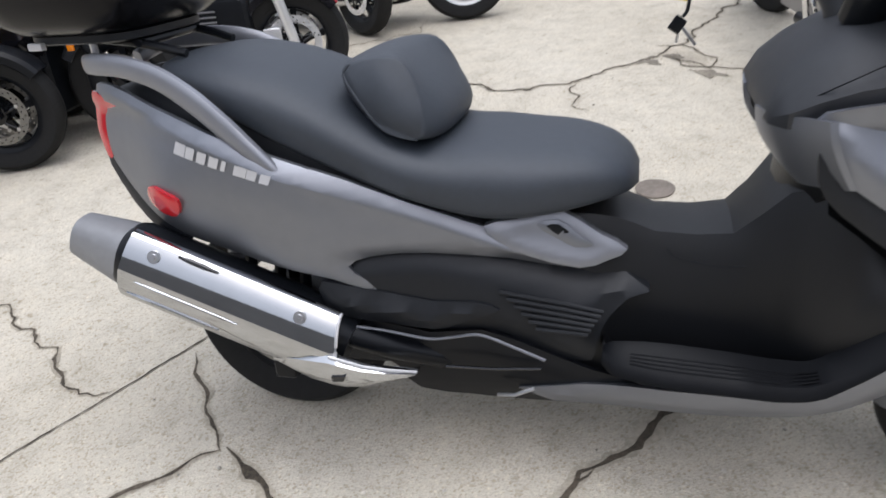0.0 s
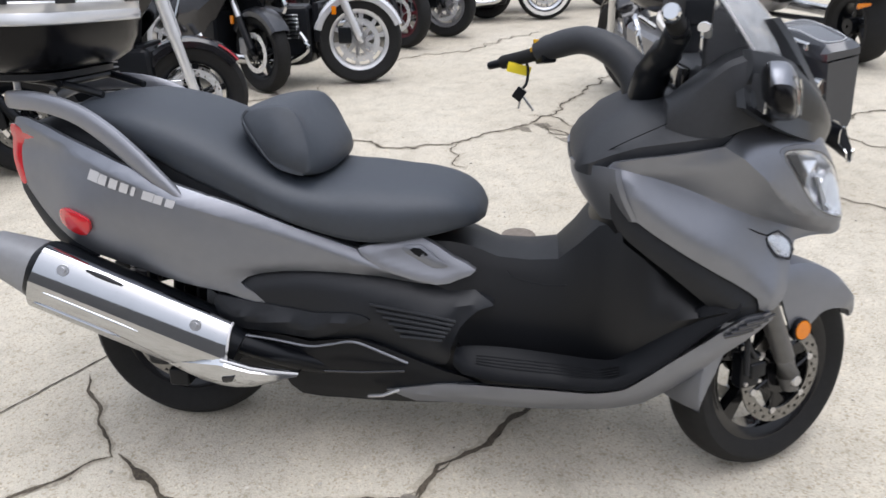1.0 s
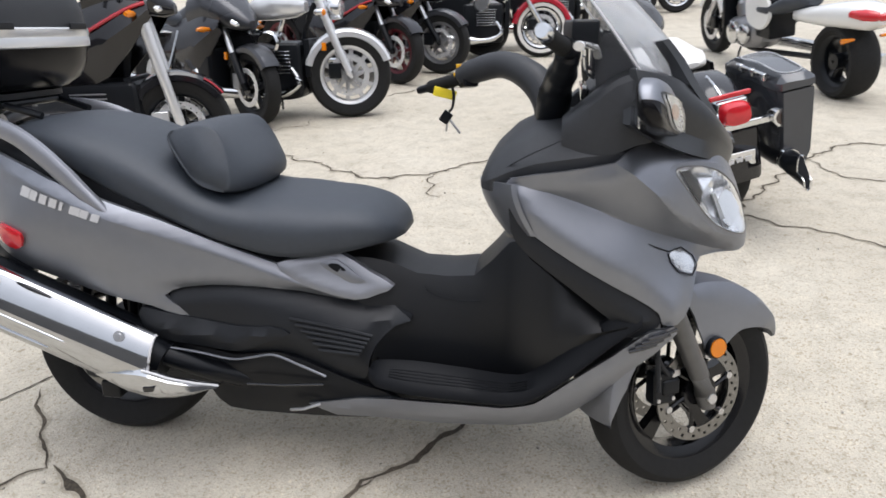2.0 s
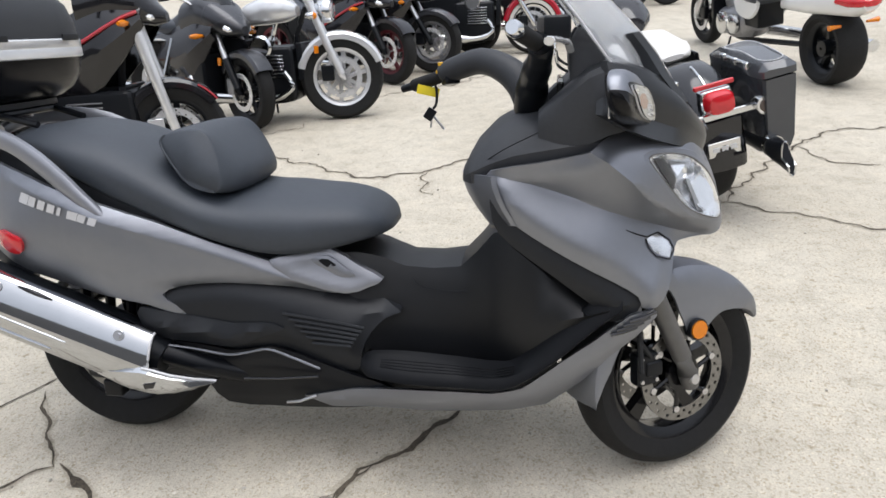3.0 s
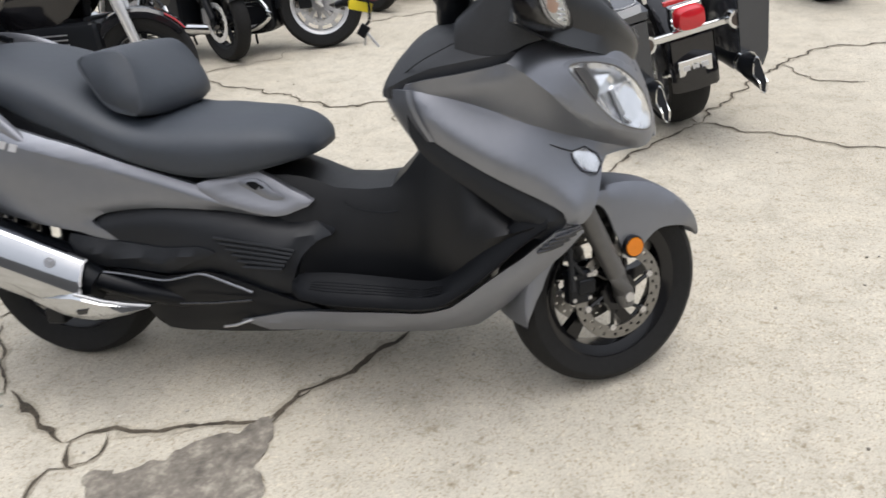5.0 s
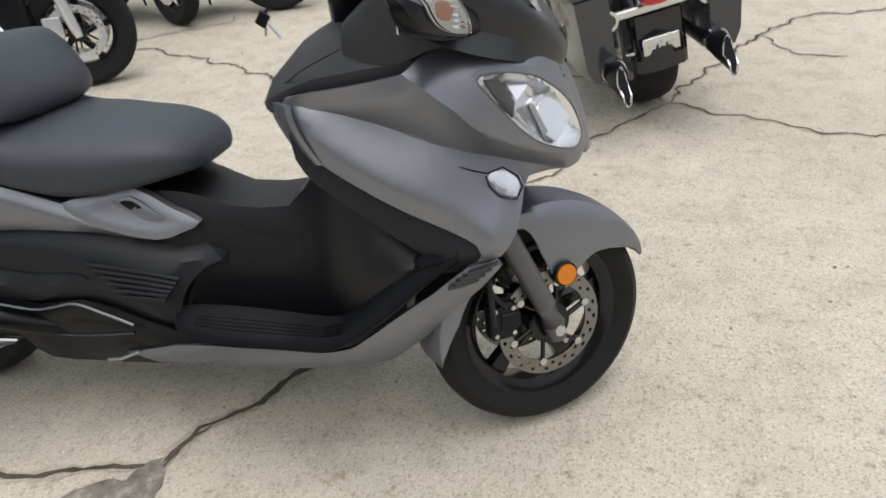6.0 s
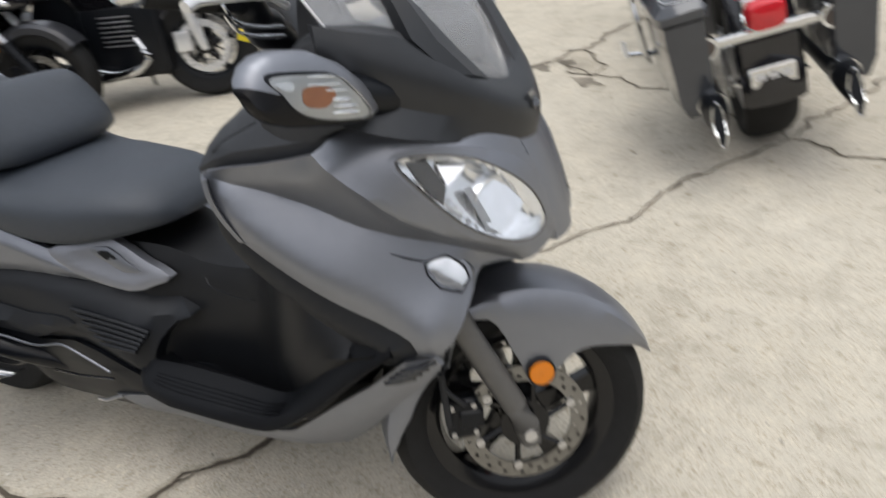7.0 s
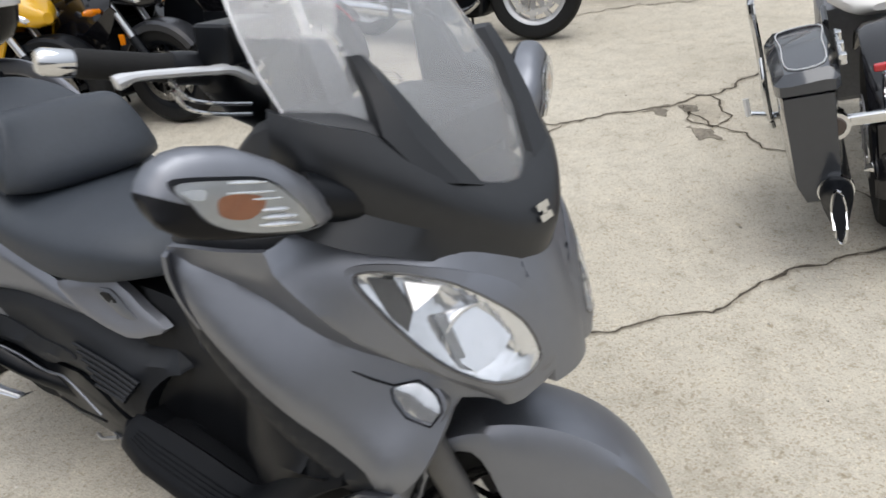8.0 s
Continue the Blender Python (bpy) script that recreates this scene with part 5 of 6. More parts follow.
# heat shield: a faceted section (out, up) with a sloping top, a flat band and an underside
SECTION = [(.030, .0865), (.040, .0845), (.050, .076), (.0612, .060), (.0705, .040), (.0785, .016), (.0812, .003), (.0795, -.006), (.0770, -.026), (.0700, -.048), (.059, -.068), (.046, -.081)]


def shield_point(d, k):
    o, u = SECTION[k]
    f = 1.0 if d < .44 else 1 - (d - .44) * .35
    lead = .0 if d < .3 else (d - .3) / .2 * .030 * (1 - abs(u) / .09)
    return E0 + AX * (d + lead) + Vector((0, -o * f, 0)) + UP * u * f


def shield_rows(d0, d1, n=24):
    return [[shield_point(d, k) for k in range(len(SECTION))] for d in np.linspace(d0, d1, n)]


rows = shield_rows(.02, .495)
cover = part("heat_shield", rings([r + [q + Vector((0, .005, 0)) for q in reversed(r)] for r in rows]), SHIELD, can, "polished chrome heat shield")
part("shield_bead", tube(spline(rows[-1], 3), .0034, 8), LETTER, cover, "bright rolled rim")
for d, k in ((.085, 3), (.415, 3)):
    c = shield_point(d, k)
    b2 = spin([(.001, -.006), (.007, -.006), (.008, -.003), (.014, -.003), (.014, .004), (.001, .004)], 18)
    bmesh.ops.transform(b2, matrix=Matrix.Translation(c) @ pose(0, 0, 0, -18, 23, 0), verts=b2.verts)
    part("shield_screw", b2, STEEL, cover, "round shield screw")
slot = [shield_point(d, 2) + Vector((0, -.0005, .002)) for d in (.135, .16, .19, .225)]
part("shield_slot", tube(slot, [.003, .006, .006, .003], 8), GLOSS, cover)
for k, d0, d1 in ((7, .06, .30), (9, .04, .26)):
    part("shield_crease", tube([shield_point(d, k) + Vector((0, -.001, 0)) for d in np.linspace(d0, d1, 8)], [.001] + [.0030] * 6 + [.001], 8), SHIELD, cover)
# chrome cover of the header pipe: it carries the shield on to a point
sec = []
for x, zt, zb, y in ((.085, .318, .298, -.300), (.13, .330, .281, -.318), (.18, .338, .265, -.330), (.23, .341, .255, -.336), (.26, .334, .253, -.336), (.30, .318, .255, -.328), (.35, .303, .264, -.312), (.405, .288, .284, -.290)):
    mid = (zt + zb) / 2
    face = [Vector((x, y + .010, zt)), Vector((x, y - .002, zt - (zt - zb) * .12)), Vector((x, y - .004, mid)), Vector((x, y + .006, zb + (zt - zb) * .2)), Vector((x, y + .030, zb))]
    sec.append(face + [q + Vector((0, .012, 0)) for q in reversed(face)])
pipe_cover = part("pipe_cover", rings(sec), SHIELD, can, "chrome header pipe cover")
part("cover_edge", tube([r[0] + Vector((0, -.004, 0)) for r in sec[3:]], .0034, 8), LETTER, pipe_cover, "bright rolled edge")
part("cover_slot", plate([(.235, .300), (.268, .304), (.262, .291), (.238, .288)], -.3425, -.3385), GLOSS, pipe_cover)
part("header_pipe", tube(spline([(.22, -.25, .36), (.32, -.22, .31), (.42, -.17, .26), (.55, -.12, .22)], 5), .028, 12), SATIN, can)

# drive unit and suspension behind the silencer
bm = block((-.08, -.14, .20), (.34, .14, .36), .03)
part("drive_unit", bm, BLACK, scooter, "black drive unit")
bm = tube([(-.02, -.17, .275), (.10, -.18, .28), (.35, -.16, .31)], .03, 10)
part("swing_arm", bm, BLACK, scooter)
bm = block((.02, -.205, .185), (.075, -.165, .235), .008)
part("rear_caliper", bm, SATIN, scooter, "black rear brake caliper")
for x, z in ((-.02, .475), (.11, .445), (.05, .46)):
    part("bracket", rod((x, -.16, z - .08), (x + .03, -.17, z + .10), .014, 8), SATIN, scooter)
bm = bmesh.new()
for k in range(9):
    spin([(.026, -.006), (.034, -.004), (.034, .004), (.026, .006)], 16, bm, (0, .012 * k, 0))
rod((0, -.03, 0), (0, .13, 0), .014, 10, bm)
bmesh.ops.transform(bm, matrix=pose(-.06, -.13, .42, 70, 0, 0), verts=bm.verts)
part("shock_absorber", bm, ALLOY, scooter)
bm = tube([(-.20, 0, .55), (-.30, 0, .50), (-.335, 0, .42)], [.05, .06, .05], 10, None, .3)
part("rear_mudguard", bm, BLACK, scooter)
bm = tube([(.42, .16, .22), (.45, .24, .12), (.47, .30, .035), (.50, .31, .030)], .011, 8)
part("side_stand", bm, STEEL, scooter)

# rear rack for the case
bm = bmesh.new()
for s in (-1, 1):
    tube(spline([(-.10, s * .10, .935), (-.22, s * .11, .965), (-.40, s * .11, .985), (-.47, s * .06, .985)], 4), .010, 8, bm)
rod((-.20, -.12, .962), (-.20, .12, .962), .009, 8, bm)
rod((-.36, -.12, .982), (-.36, .12, .982), .009, 8, bm)
part("luggage_rack", bm, SATIN, scooter, "black steel luggage rack")
for s in (-1, 1):
    part("rack_bolt", rod((-.30, s * .135, .935), (-.30, s * .135, .985), .008, 8), STEEL, scooter)

# top case, a thing of its own on the rack
case = thing("top_case", SCOOTER, "large black top case with a silver band on the scooter's rack", "top case")


def case_ring(z, hx, hy, cx=-.325):
    row = []
    for a in np.linspace(0, 2 * math.pi, 40, endpoint=False):
        c, d = math.cos(a), math.sin(a)
        row.append(Vector((cx + hx * math.copysign(abs(c) ** .5, c), hy * math.copysign(abs(d) ** .5, d), z)))
    return row


body = part("lower_shell", rings([case_ring(.992, .13, .17), case_ring(.998, .15, .195), case_ring(1.02, .178, .228), case_ring(1.06, .196, .25), case_ring(1.105, .203, .258)]), SHELL, case, "black lower shell")
part("lid", rings([case_ring(1.155, .204, .259), case_ring(1.20, .200, .256), case_ring(1.25, .185, .24), case_ring(1.285, .155, .21), case_ring(1.305, .11, .16), case_ring(1.312, .04, .07)]), CASE, case, "matt black lid")
part("band", rings([case_ring(1.104, .206, .261), case_ring(1.107, .209, .264), case_ring(1.128, .209, .264), case_ring(1.131, .2075, .2625), case_ring(1.135, .209, .264), case_ring(1.152, .209, .264), case_ring(1.156, .205, .260)]), SILVER, case, "silver grey band")
for y in (-.17, .12):
    part("hinge", block((-.115, y - .035, 1.150), (-.108, y + .035, 1.168), .003), BLACK, case)
for x in (-.42, -.22):
    part("hinge", block((x - .03, -.270, 1.150), (x + .03, -.258, 1.168), .003), BLACK, case)
part("base_plate", rings([case_ring(.970, .13, .15), case_ring(.975, .14, .17), case_ring(.990, .14, .17)]), BLACK, case, "black mounting plate")
bm = block((-.425, -.185, .965), (-.39, -.17, .98), .002)
part("base_label", bm, LETTER, case)

# keys and yellow tag hang from the left end of the handlebar
keys = thing("key_ring", SCOOTER, "bunch of keys on a yellow tag hung from the handlebar", "keys")
KH = Vector((.925, .205, 1.005))
bm = block((-.032, -.002, -.013), (.032, .002, .013), .002)
bmesh.ops.transform(bm, matrix=Matrix.Translation(KH + Vector((-.012, 0, -.035))) @ pose(0, 0, 0, 0, 14, 10), verts=bm.verts)
part("tag", bm, YELLOW, keys, "yellow paper tag")
part("ring", tube(spline([KH + Vector((.0, 0, .0)), KH + Vector((.012, .0, -.03)), KH + Vector((.01, 0, -.07)), KH + Vector((.0, 0, -.085))], 4), .004, 8), BLACK, keys)
bm = block((-.014, -.005, -.02), (.014, .005, .014), .004)
bmesh.ops.transform(bm, matrix=Matrix.Translation(KH + Vector((-.008, 0, -.098))) @ pose(0, 0, 0, 0, 35, 0), verts=bm.verts)
part("key_head", bm, SATIN, keys)
part("key", rod(KH + Vector((-.004, 0, -.10)), KH + Vector((.03, 0, -.145)), .0035, 6), STEEL, keys)
part("key", rod(KH + Vector((-.004, .004, -.10)), KH + Vector((-.01, .004, -.14)), .003, 6), STEEL, keys)

# ---- the other motorcycles: own axes with the front wheel on the origin's spot, x ahead, y left ----
def bike(at, heading, lean, label, o, group="motorcycles in the row"):
    """A parked motorcycle; at is where its front tyre stands."""
    root = thing("motorcycle", pose(at[0], at[1], ground_z(*at), 0, 0, heading) @ pose(0, 0, 0, -lean, 0, 0) @ Matrix.Scale(o.get("size", 1), 4), label, "motorcycle", group)
    r, half, wb = o.get("r", .305), o.get("half", .06), o.get("wb", 1.5)
    steer = o.get("steer", 0)
    F = pose(0, 0, r, 0, 0, steer)
    body, trim, metal = o.get("body", NAVY), o.get("trim", SATIN), o.get("metal", CHROME)
    rim_mat = o.get("rim", SATIN)

    def fr(bm):
        bmesh.ops.transform(bm, matrix=F, verts=bm.verts)
        return bm
    wheel_parts(root, F, r, half, o.get("rim_r", r * .68), o.get("spokes", 5), rim_mat, o.get("disc", .15), o.get("sides", (-1, 1)), o.get("spoke_w", .03), .05, disc_mat=o.get("disc_mat"))
    if o.get("whitewall"):
        bm = spin([(r * .74, -half * 1.0), (r * .86, -half * 1.04), (r * .86, -half * .9), (r * .74, -half * .9)], 40)
        part("whitewall", fr(bm), CREAM, root, "white tyre wall")
    rr = o.get("rr", r)
    wheel_parts(root, pose(-wb, 0, rr), rr, o.get("rhalf", .085), rr * .68, o.get("spokes", 5), rim_mat, .12, (-1,), .03, .06)
    rake = o.get("rake", .55)
    top = o.get("fork_top", .82)
    w_ = o.get("fork_w", .10)
    for s in (-1, 1):
        up = Vector((-rake * (top - r), 0, top - r))
        bm = tube([Vector((.012, s * w_, -.02)), Vector((0, s * w_, .03)), up * .45 + Vector((0, s * w_, 0))], [.022, .03, .032], 12)
        leg = part("fork_leg", fr(bm), o.get("fork", metal), root, "bright fork leg" if o.get("fork", metal) in (CHROME, STEEL) else "")
        bm = tube([up * .42 + Vector((0, s * w_, 0)), up + Vector((0, s * w_, 0))], o.get("tube_r", .024), 12)
        part("fork_tube", fr(bm), o.get("tube", STEEL), leg)
        bm = block((-.16, s * (w_ - .02) - .025, -.02), (-.06, s * (w_ - .02) + .025, .10), .012)
        part("brake_caliper", fr(bm), o.get("caliper", SATIN), root)
    # mudguard
    g0, g1 = o.get("guard", (35, 150))
    R0, gw = r + .018, half + .02
    drop = o.get("guard_drop", .05)
    sec = []
    for k in range(25):
        g = radians(g0 + (g1 - g0) * k / 24)
        row = [Vector(((R0 + d) * math.cos(g), gw * u, (R0 + d) * math.sin(g))) for u, d in ((-1, -drop), (-1, -.015), (-.8, .004), (0, .014), (.8, .004), (1, -.015), (1, -drop))]
        sec.append(row + [Vector((q.x * .98, q.y * .93, q.z * .98)) for q in reversed(row)])
    part("front_mudguard", fr(rings(sec)), o.get("guard_mat", body), root, o.get("guard_label", ""))
    if o.get("guard_edge"):
        bm = tube([Vector(((R0 + .004) * math.cos(radians(g)), -gw * .95, (R0 + .004) * math.sin(radians(g)))) for g in range(g0, g0 + 28, 4)], .006, 6)
        part("mudguard_stripe", fr(bm), o["guard_edge"], root)
    hx, hz = -rake * (top - r), top
    kind = o.get("kind", "cruiser")
    # handlebar
    bw, bz, bx = o.get("bar", (.40, .16, -.18))
    bm = tube(spline([(hx + bx - .10, -bw, hz + bz - .02), (hx + bx + .02, -bw * .62, hz + bz), (hx - .02, -.10, hz + .05), (hx - .02, .10, hz + .05), (hx + bx + .02, bw * .62, hz + bz), (hx + bx - .10, bw, hz + bz - .02)], 5), .012, 8)
    barp = part("handlebar", bm, o.get("bar_mat", metal), root)
    for s in (-1, 1):
        part("grip", rod((hx + bx - .11, s * bw * 1.01, hz + bz - .022), (hx + bx - .03, s * bw * .72, hz + bz - .006), .018, 10), RUBBER, barp)
        if o.get("mirrors", True):
            m_ = part("mirror", tube([(hx + bx + .04, s * bw * .75, hz + bz + .15), (hx + bx + .05, s * bw * .95, hz + bz + .16), (hx + bx + .05, s * bw * 1.08, hz + bz + .15)], [.028, .045, .025], 12, None, .8), o.get("mirror_mat", trim), barp)
            part("mirror_stem", rod((hx + bx, s * bw * .65, hz + bz), (hx + bx + .04, s * bw * .85, hz + bz + .14), .006, 6), trim, m_)
    tx = hx - .12
    if kind == "cruiser":
        bm = spin([(.001, .09), (.05, .085), (.085, .05), (.095, .0), (.085, -.05), (.082, -.055), (.001, -.045)], 24, closed_profile=False)
        bmesh.ops.transform(bm, matrix=pose(hx + .13, 0, hz - .10) @ pose(0, 0, 0, 0, 0, 90), verts=bm.verts)
        lamp = part("headlamp", bm, o.get("lamp_mat", metal), root, "round headlamp")
        bm = spin([(.001, -.060), (.05, -.057), (.082, -.048), (.082, -.040), (.001, -.040)], 24, closed_profile=False)
        bmesh.ops.transform(bm, matrix=pose(hx + .13, 0, hz - .10) @ pose(0, 0, 0, 0, 0, 90), verts=bm.verts)
        part("headlamp_lens", bm, REFLECT, lamp)
        for s in (-1, 1):
            sg = part("turn_signal", tube([(hx + .02, s * .15, hz - .13), (hx + .05, s * .17, hz - .13), (hx + .085, s * .17, hz - .13)], [.02, .032, .028], 12), metal, root)
            part("signal_lens", tube([(hx + .085, s * .17, hz - .13), (hx + .105, s * .17, hz - .13)], [.028, .016], 12), AMBER, sg)
        if o.get("screen"):
            rows = [[Vector((hx + .16 - .22 * t - .10 * abs(u) ** 2, .24 * u * (1 - .25 * t), hz - .02 + .46 * t)) for u in np.linspace(-1, 1, 9)] for t in np.linspace(0, 1, 6)]
            part("windscreen", sheet(rows, .004), SMOKE, root, "clear touring windscreen")
    else:
        # sport fairing: a beak over the headlamps and two side panels
        ny, nz = o.get("nose", (.26, .02))
        rows = []
        for t, x, z, hw, h in ((0, hx + ny + .06, hz - .10 + nz, .03, .03), (.2, hx + ny, hz - .08 + nz, .10, .07), (.5, hx + .10, hz - .02 + nz, .17, .12), (.8, hx - .05, hz + .02 + nz, .20, .14), (1, hx - .25, hz - .02, .20, .16)):
            rows.append([Vector((x, hw * math.copysign(abs(math.cos(a)) ** .7, math.cos(a)), z + h * math.copysign(abs(math.sin(a)) ** .8, math.sin(a)))) for a in np.linspace(0, 2 * math.pi, 16, endpoint=False)])
        fair = part("nose_fairing", rings(rows), body, root, o.get("fair_label", ""))
        rows = [[Vector((hx + .12 - .28 * t, .15 * u * (1 - .3 * t), hz + .09 + nz + .20 * t - .06 * u * u)) for u in np.linspace(-1, 1, 7)] for t in np.linspace(0, 1, 5)]
        part("windscreen", sheet(rows, .004), SATIN, root, "dark tinted windscreen")
        for s in (-1, 1):
            rows = []
            for t in np.linspace(0, 1, 12):
                x = hx + .12 - .80 * t
                z1 = hz + float(np.interp(t, [0, .3, .7, 1], [-.04, .0, -.10, -.16]))
                z0 = hz + float(np.interp(t, [0, .15, .4, .8, 1], [-.14, -.30, -.50, -.54, -.40]))
                rows.append([Vector((x, s * (.13 + .105 * math.sin(math.pi * (.12 + .76 * v)) * min(1, .45 + 3 * t) + (.012 if .35 < v < .5 else 0)), z0 + (z1 - z0) * v)) for v in np.linspace(0, 1, 9)])
            bm = rings([r + [q - Vector((0, s * .012, 0)) for q in reversed(r)] for r in rows])
            part("side_fairing", bm, o.get("side", body), root)
            if o.get("stripe"):
                bm = tube(spline([(hx + .11, s * .185, hz - .06), (hx + .0, s * .225, hz - .10), (hx - .2, s * .245, hz - .2), (hx - .4, s * .245, hz - .3)], 4), .011, 8)
                part("fairing_stripe", bm, o["stripe"], root)
            lm = part("headlamp", tube([(hx + ny - .05, s * .075, hz - .08 + nz), (hx + ny - .01, s * .070, hz - .10 + nz), (hx + ny + .005, s * .065, hz - .105 + nz)], [.055, .045, .02], 12, None, .6), REFLECT, root, "clear headlamp")
            sg = part("turn_signal", tube([(hx + .05, s * .20, hz - .12), (hx + .05, s * .27, hz - .12), (hx + .045, s * .31, hz - .12)], [.012, .022, .012], 10), o.get("signal", AMBER), root)
    # tank, seat, engine, frame, exhaust, rear guard
    def blob(st, k=.7):
        return rings([[Vector((x, hw * math.copysign(abs(math.cos(a)) ** k, math.cos(a)), (z0 + z1) / 2 + (z1 - z0) / 2 * math.copysign(abs(math.sin(a)) ** k, math.sin(a)))) for a in np.linspace(0, 2 * math.pi, 18, endpoint=False)] for x, z0, z1, hw in st])
    tz = o.get("tank_z", .80)
    part("fuel_tank", blob([(tx + .02, tz - .06, tz + .02, .06), (tx - .06, tz - .10, tz + .09, .13), (tx - .22, tz - .12, tz + .11, .16), (tx - .38, tz - .12, tz + .05, .13), (tx - .50, tz - .12, tz - .04, .07)]), o.get("tank", body), root, o.get("tank_label", ""))
    sz = o.get("seat_z", .70)
    part("seat", blob([(tx - .45, sz - .06, sz + .04, .08), (tx - .58, sz - .06, sz + .03, .16), (tx - .75, sz - .06, sz + .04, .17), (tx - .92, sz - .02, sz + .13, .12), (tx - 1.15, sz + .04, sz + .15, .10), (tx - 1.2, sz + .06, sz + .11, .05)]), o.get("seat", SEAT), root)
    if o.get("vee"):
        eng = part("engine", blob([(tx - .56, .26, .38, .08), (tx - .50, .20, .46, .15), (tx - .28, .17, .48, .17), (tx - .06, .20, .44, .15), (tx, .27, .38, .08)]), ALLOY, root, "silver V engine")
        for lean_ in (-26, 26):
            prof = [(.001, .0)] + [q for k in range(6) for q in ((.105, .02 * k + .006), (.105, .02 * k + .014), (.085, .02 * k + .015), (.085, .02 * k + .019))] + [(.09, .125), (.075, .16), (.001, .17)]
            cyl = spin([(a, -b) for a, b in prof], 20, closed_profile=False)
            bmesh.ops.transform(cyl, matrix=pose(tx - .28 + .10 * math.copysign(1, lean_), 0, .44, 0, lean_, 0) @ pose(0, 0, 0, -90, 0, 0), verts=cyl.verts)
            part("cylinder", cyl, STEEL, eng, "finned silver cylinder")
        for x, z, r_ in ((tx - .20, .32, .10), (tx - .40, .33, .085)):
            for s in (-1, 1):
                part("engine_cover", spin([(.001, s * .20), (r_ * .7, s * .20), (r_, s * .185), (r_ * 1.04, s * .16), (.001, s * .15)], 24, None, (x, 0, z)), CHROME, eng, "round chrome engine cover")
    else:
        eng = part("engine", block((tx - .46, -.18, .17), (tx + (.0 if kind == "cruiser" else .10), .18, .60), .05), o.get("engine", SATIN), root)
    for k in range(0 if o.get("vee") else 7):
        part("cooling_fin", block((tx - .30, -.19, .36 + .028 * k), (tx - .08, .19, .368 + .028 * k), .002), metal if kind == "cruiser" else ALLOY, eng)
    if kind == "cruiser":
        part("air_cleaner", spin([(.001, -.24), (.075, -.24), (.09, -.22), (.09, -.17), (.001, -.17)], 20, None, (tx - .24, 0, .60)), metal, eng)
    part("frame", tube(spline([(hx - .03, 0, hz - .06), (tx - .02, 0, .60), (tx + .04, 0, .30), (tx - .10, 0, .17), (tx - .5, 0, .17), (-wb, 0, rr)], 4), .024, 8), trim, root)
    for s in (-1, 1):
        part("side_cover", plate([(v.x, v.y) for v in spline([(tx - .42, .44, 0), (tx - .40, .66, 0), (tx - .72, .68, 0), (tx - .80, .52, 0), (tx - .66, .40, 0)], 4, True)], s * .13, s * .155, None, .01), o.get("cover", trim), root)
    part("battery_box", block((tx - .75, -.12, .32), (tx - .40, .12, .66), .02), SATIN, root)
    part("radiator", block((tx + .02, -.15, .33), (tx + .07, .15, .62), .01), SATIN, root)
    part("exhaust", tube(spline([(tx - .08, -.18, .40), (tx - .02, -.20, .28), (tx - .20, -.21, .20), (tx - .6, -.22, .22), (-wb - .15, -.23, .27)], 5), [.022] * 8 + [.03] * 4 + [.048] * 9, 12), metal, root)
    if o.get("tail"):
        part("tail_cowl", blob([(-wb + .62, .50, .60, .07), (-wb + .40, .51, .64, .12), (-wb + .1, .52, .70, .15), (-wb - .15, .54, .73, .15), (-wb - .32, .55, .72, .12), (-wb - .42, .60, .69, .06)]), o.get("rear", body), root, "long white tail cowl")
        tl = part("tail_lamp", blob([(-wb - .22, .63, .70, .152), (-wb - .32, .61, .71, .135), (-wb - .41, .62, .69, .08), (-wb - .435, .63, .67, .04)]), RED, root, "dark red tail lamp")
    else:
        part("rear_mudguard", spin([(rr + .02, -.10), (rr + .035, 0), (rr + .02, .10), (rr + .012, .10), (rr + .022, 0), (rr + .012, -.10)], 20, None, (-wb, 0, rr), radians(40), radians(175)), o.get("rear", body), root)
        tl = part("tail_lamp", block((-wb - rr - .05, -.07, rr + .22), (-wb - rr + .01, .07, rr + .29), .015), RED, root)
    for s in (-1, 1):
        if not o.get("tail"):
            part("shock_absorber", rod((-wb + .02, s * .14, rr + .02), (-wb + .16, s * .14, rr + .36), .028, 10), metal, root)
        part("rear_signal", tube([(-wb - rr + .05, s * .10, rr + .20), (-wb - rr + .05, s * .19, rr + .20)], [.010, .02 if o.get("tail") else .03], 10), AMBER, tl)
    part("kick_stand", rod((tx - .3, .14, .2), (tx - .32, .20 + .0, .0 + .03), .01, 8), trim, root)
    if o.get("reflector"):
        part("fork_reflector", fr(block((-.20, -w_ - .04, .20), (-.165, -w_ - .025, .26), .004)), AMBER, root)
    return root


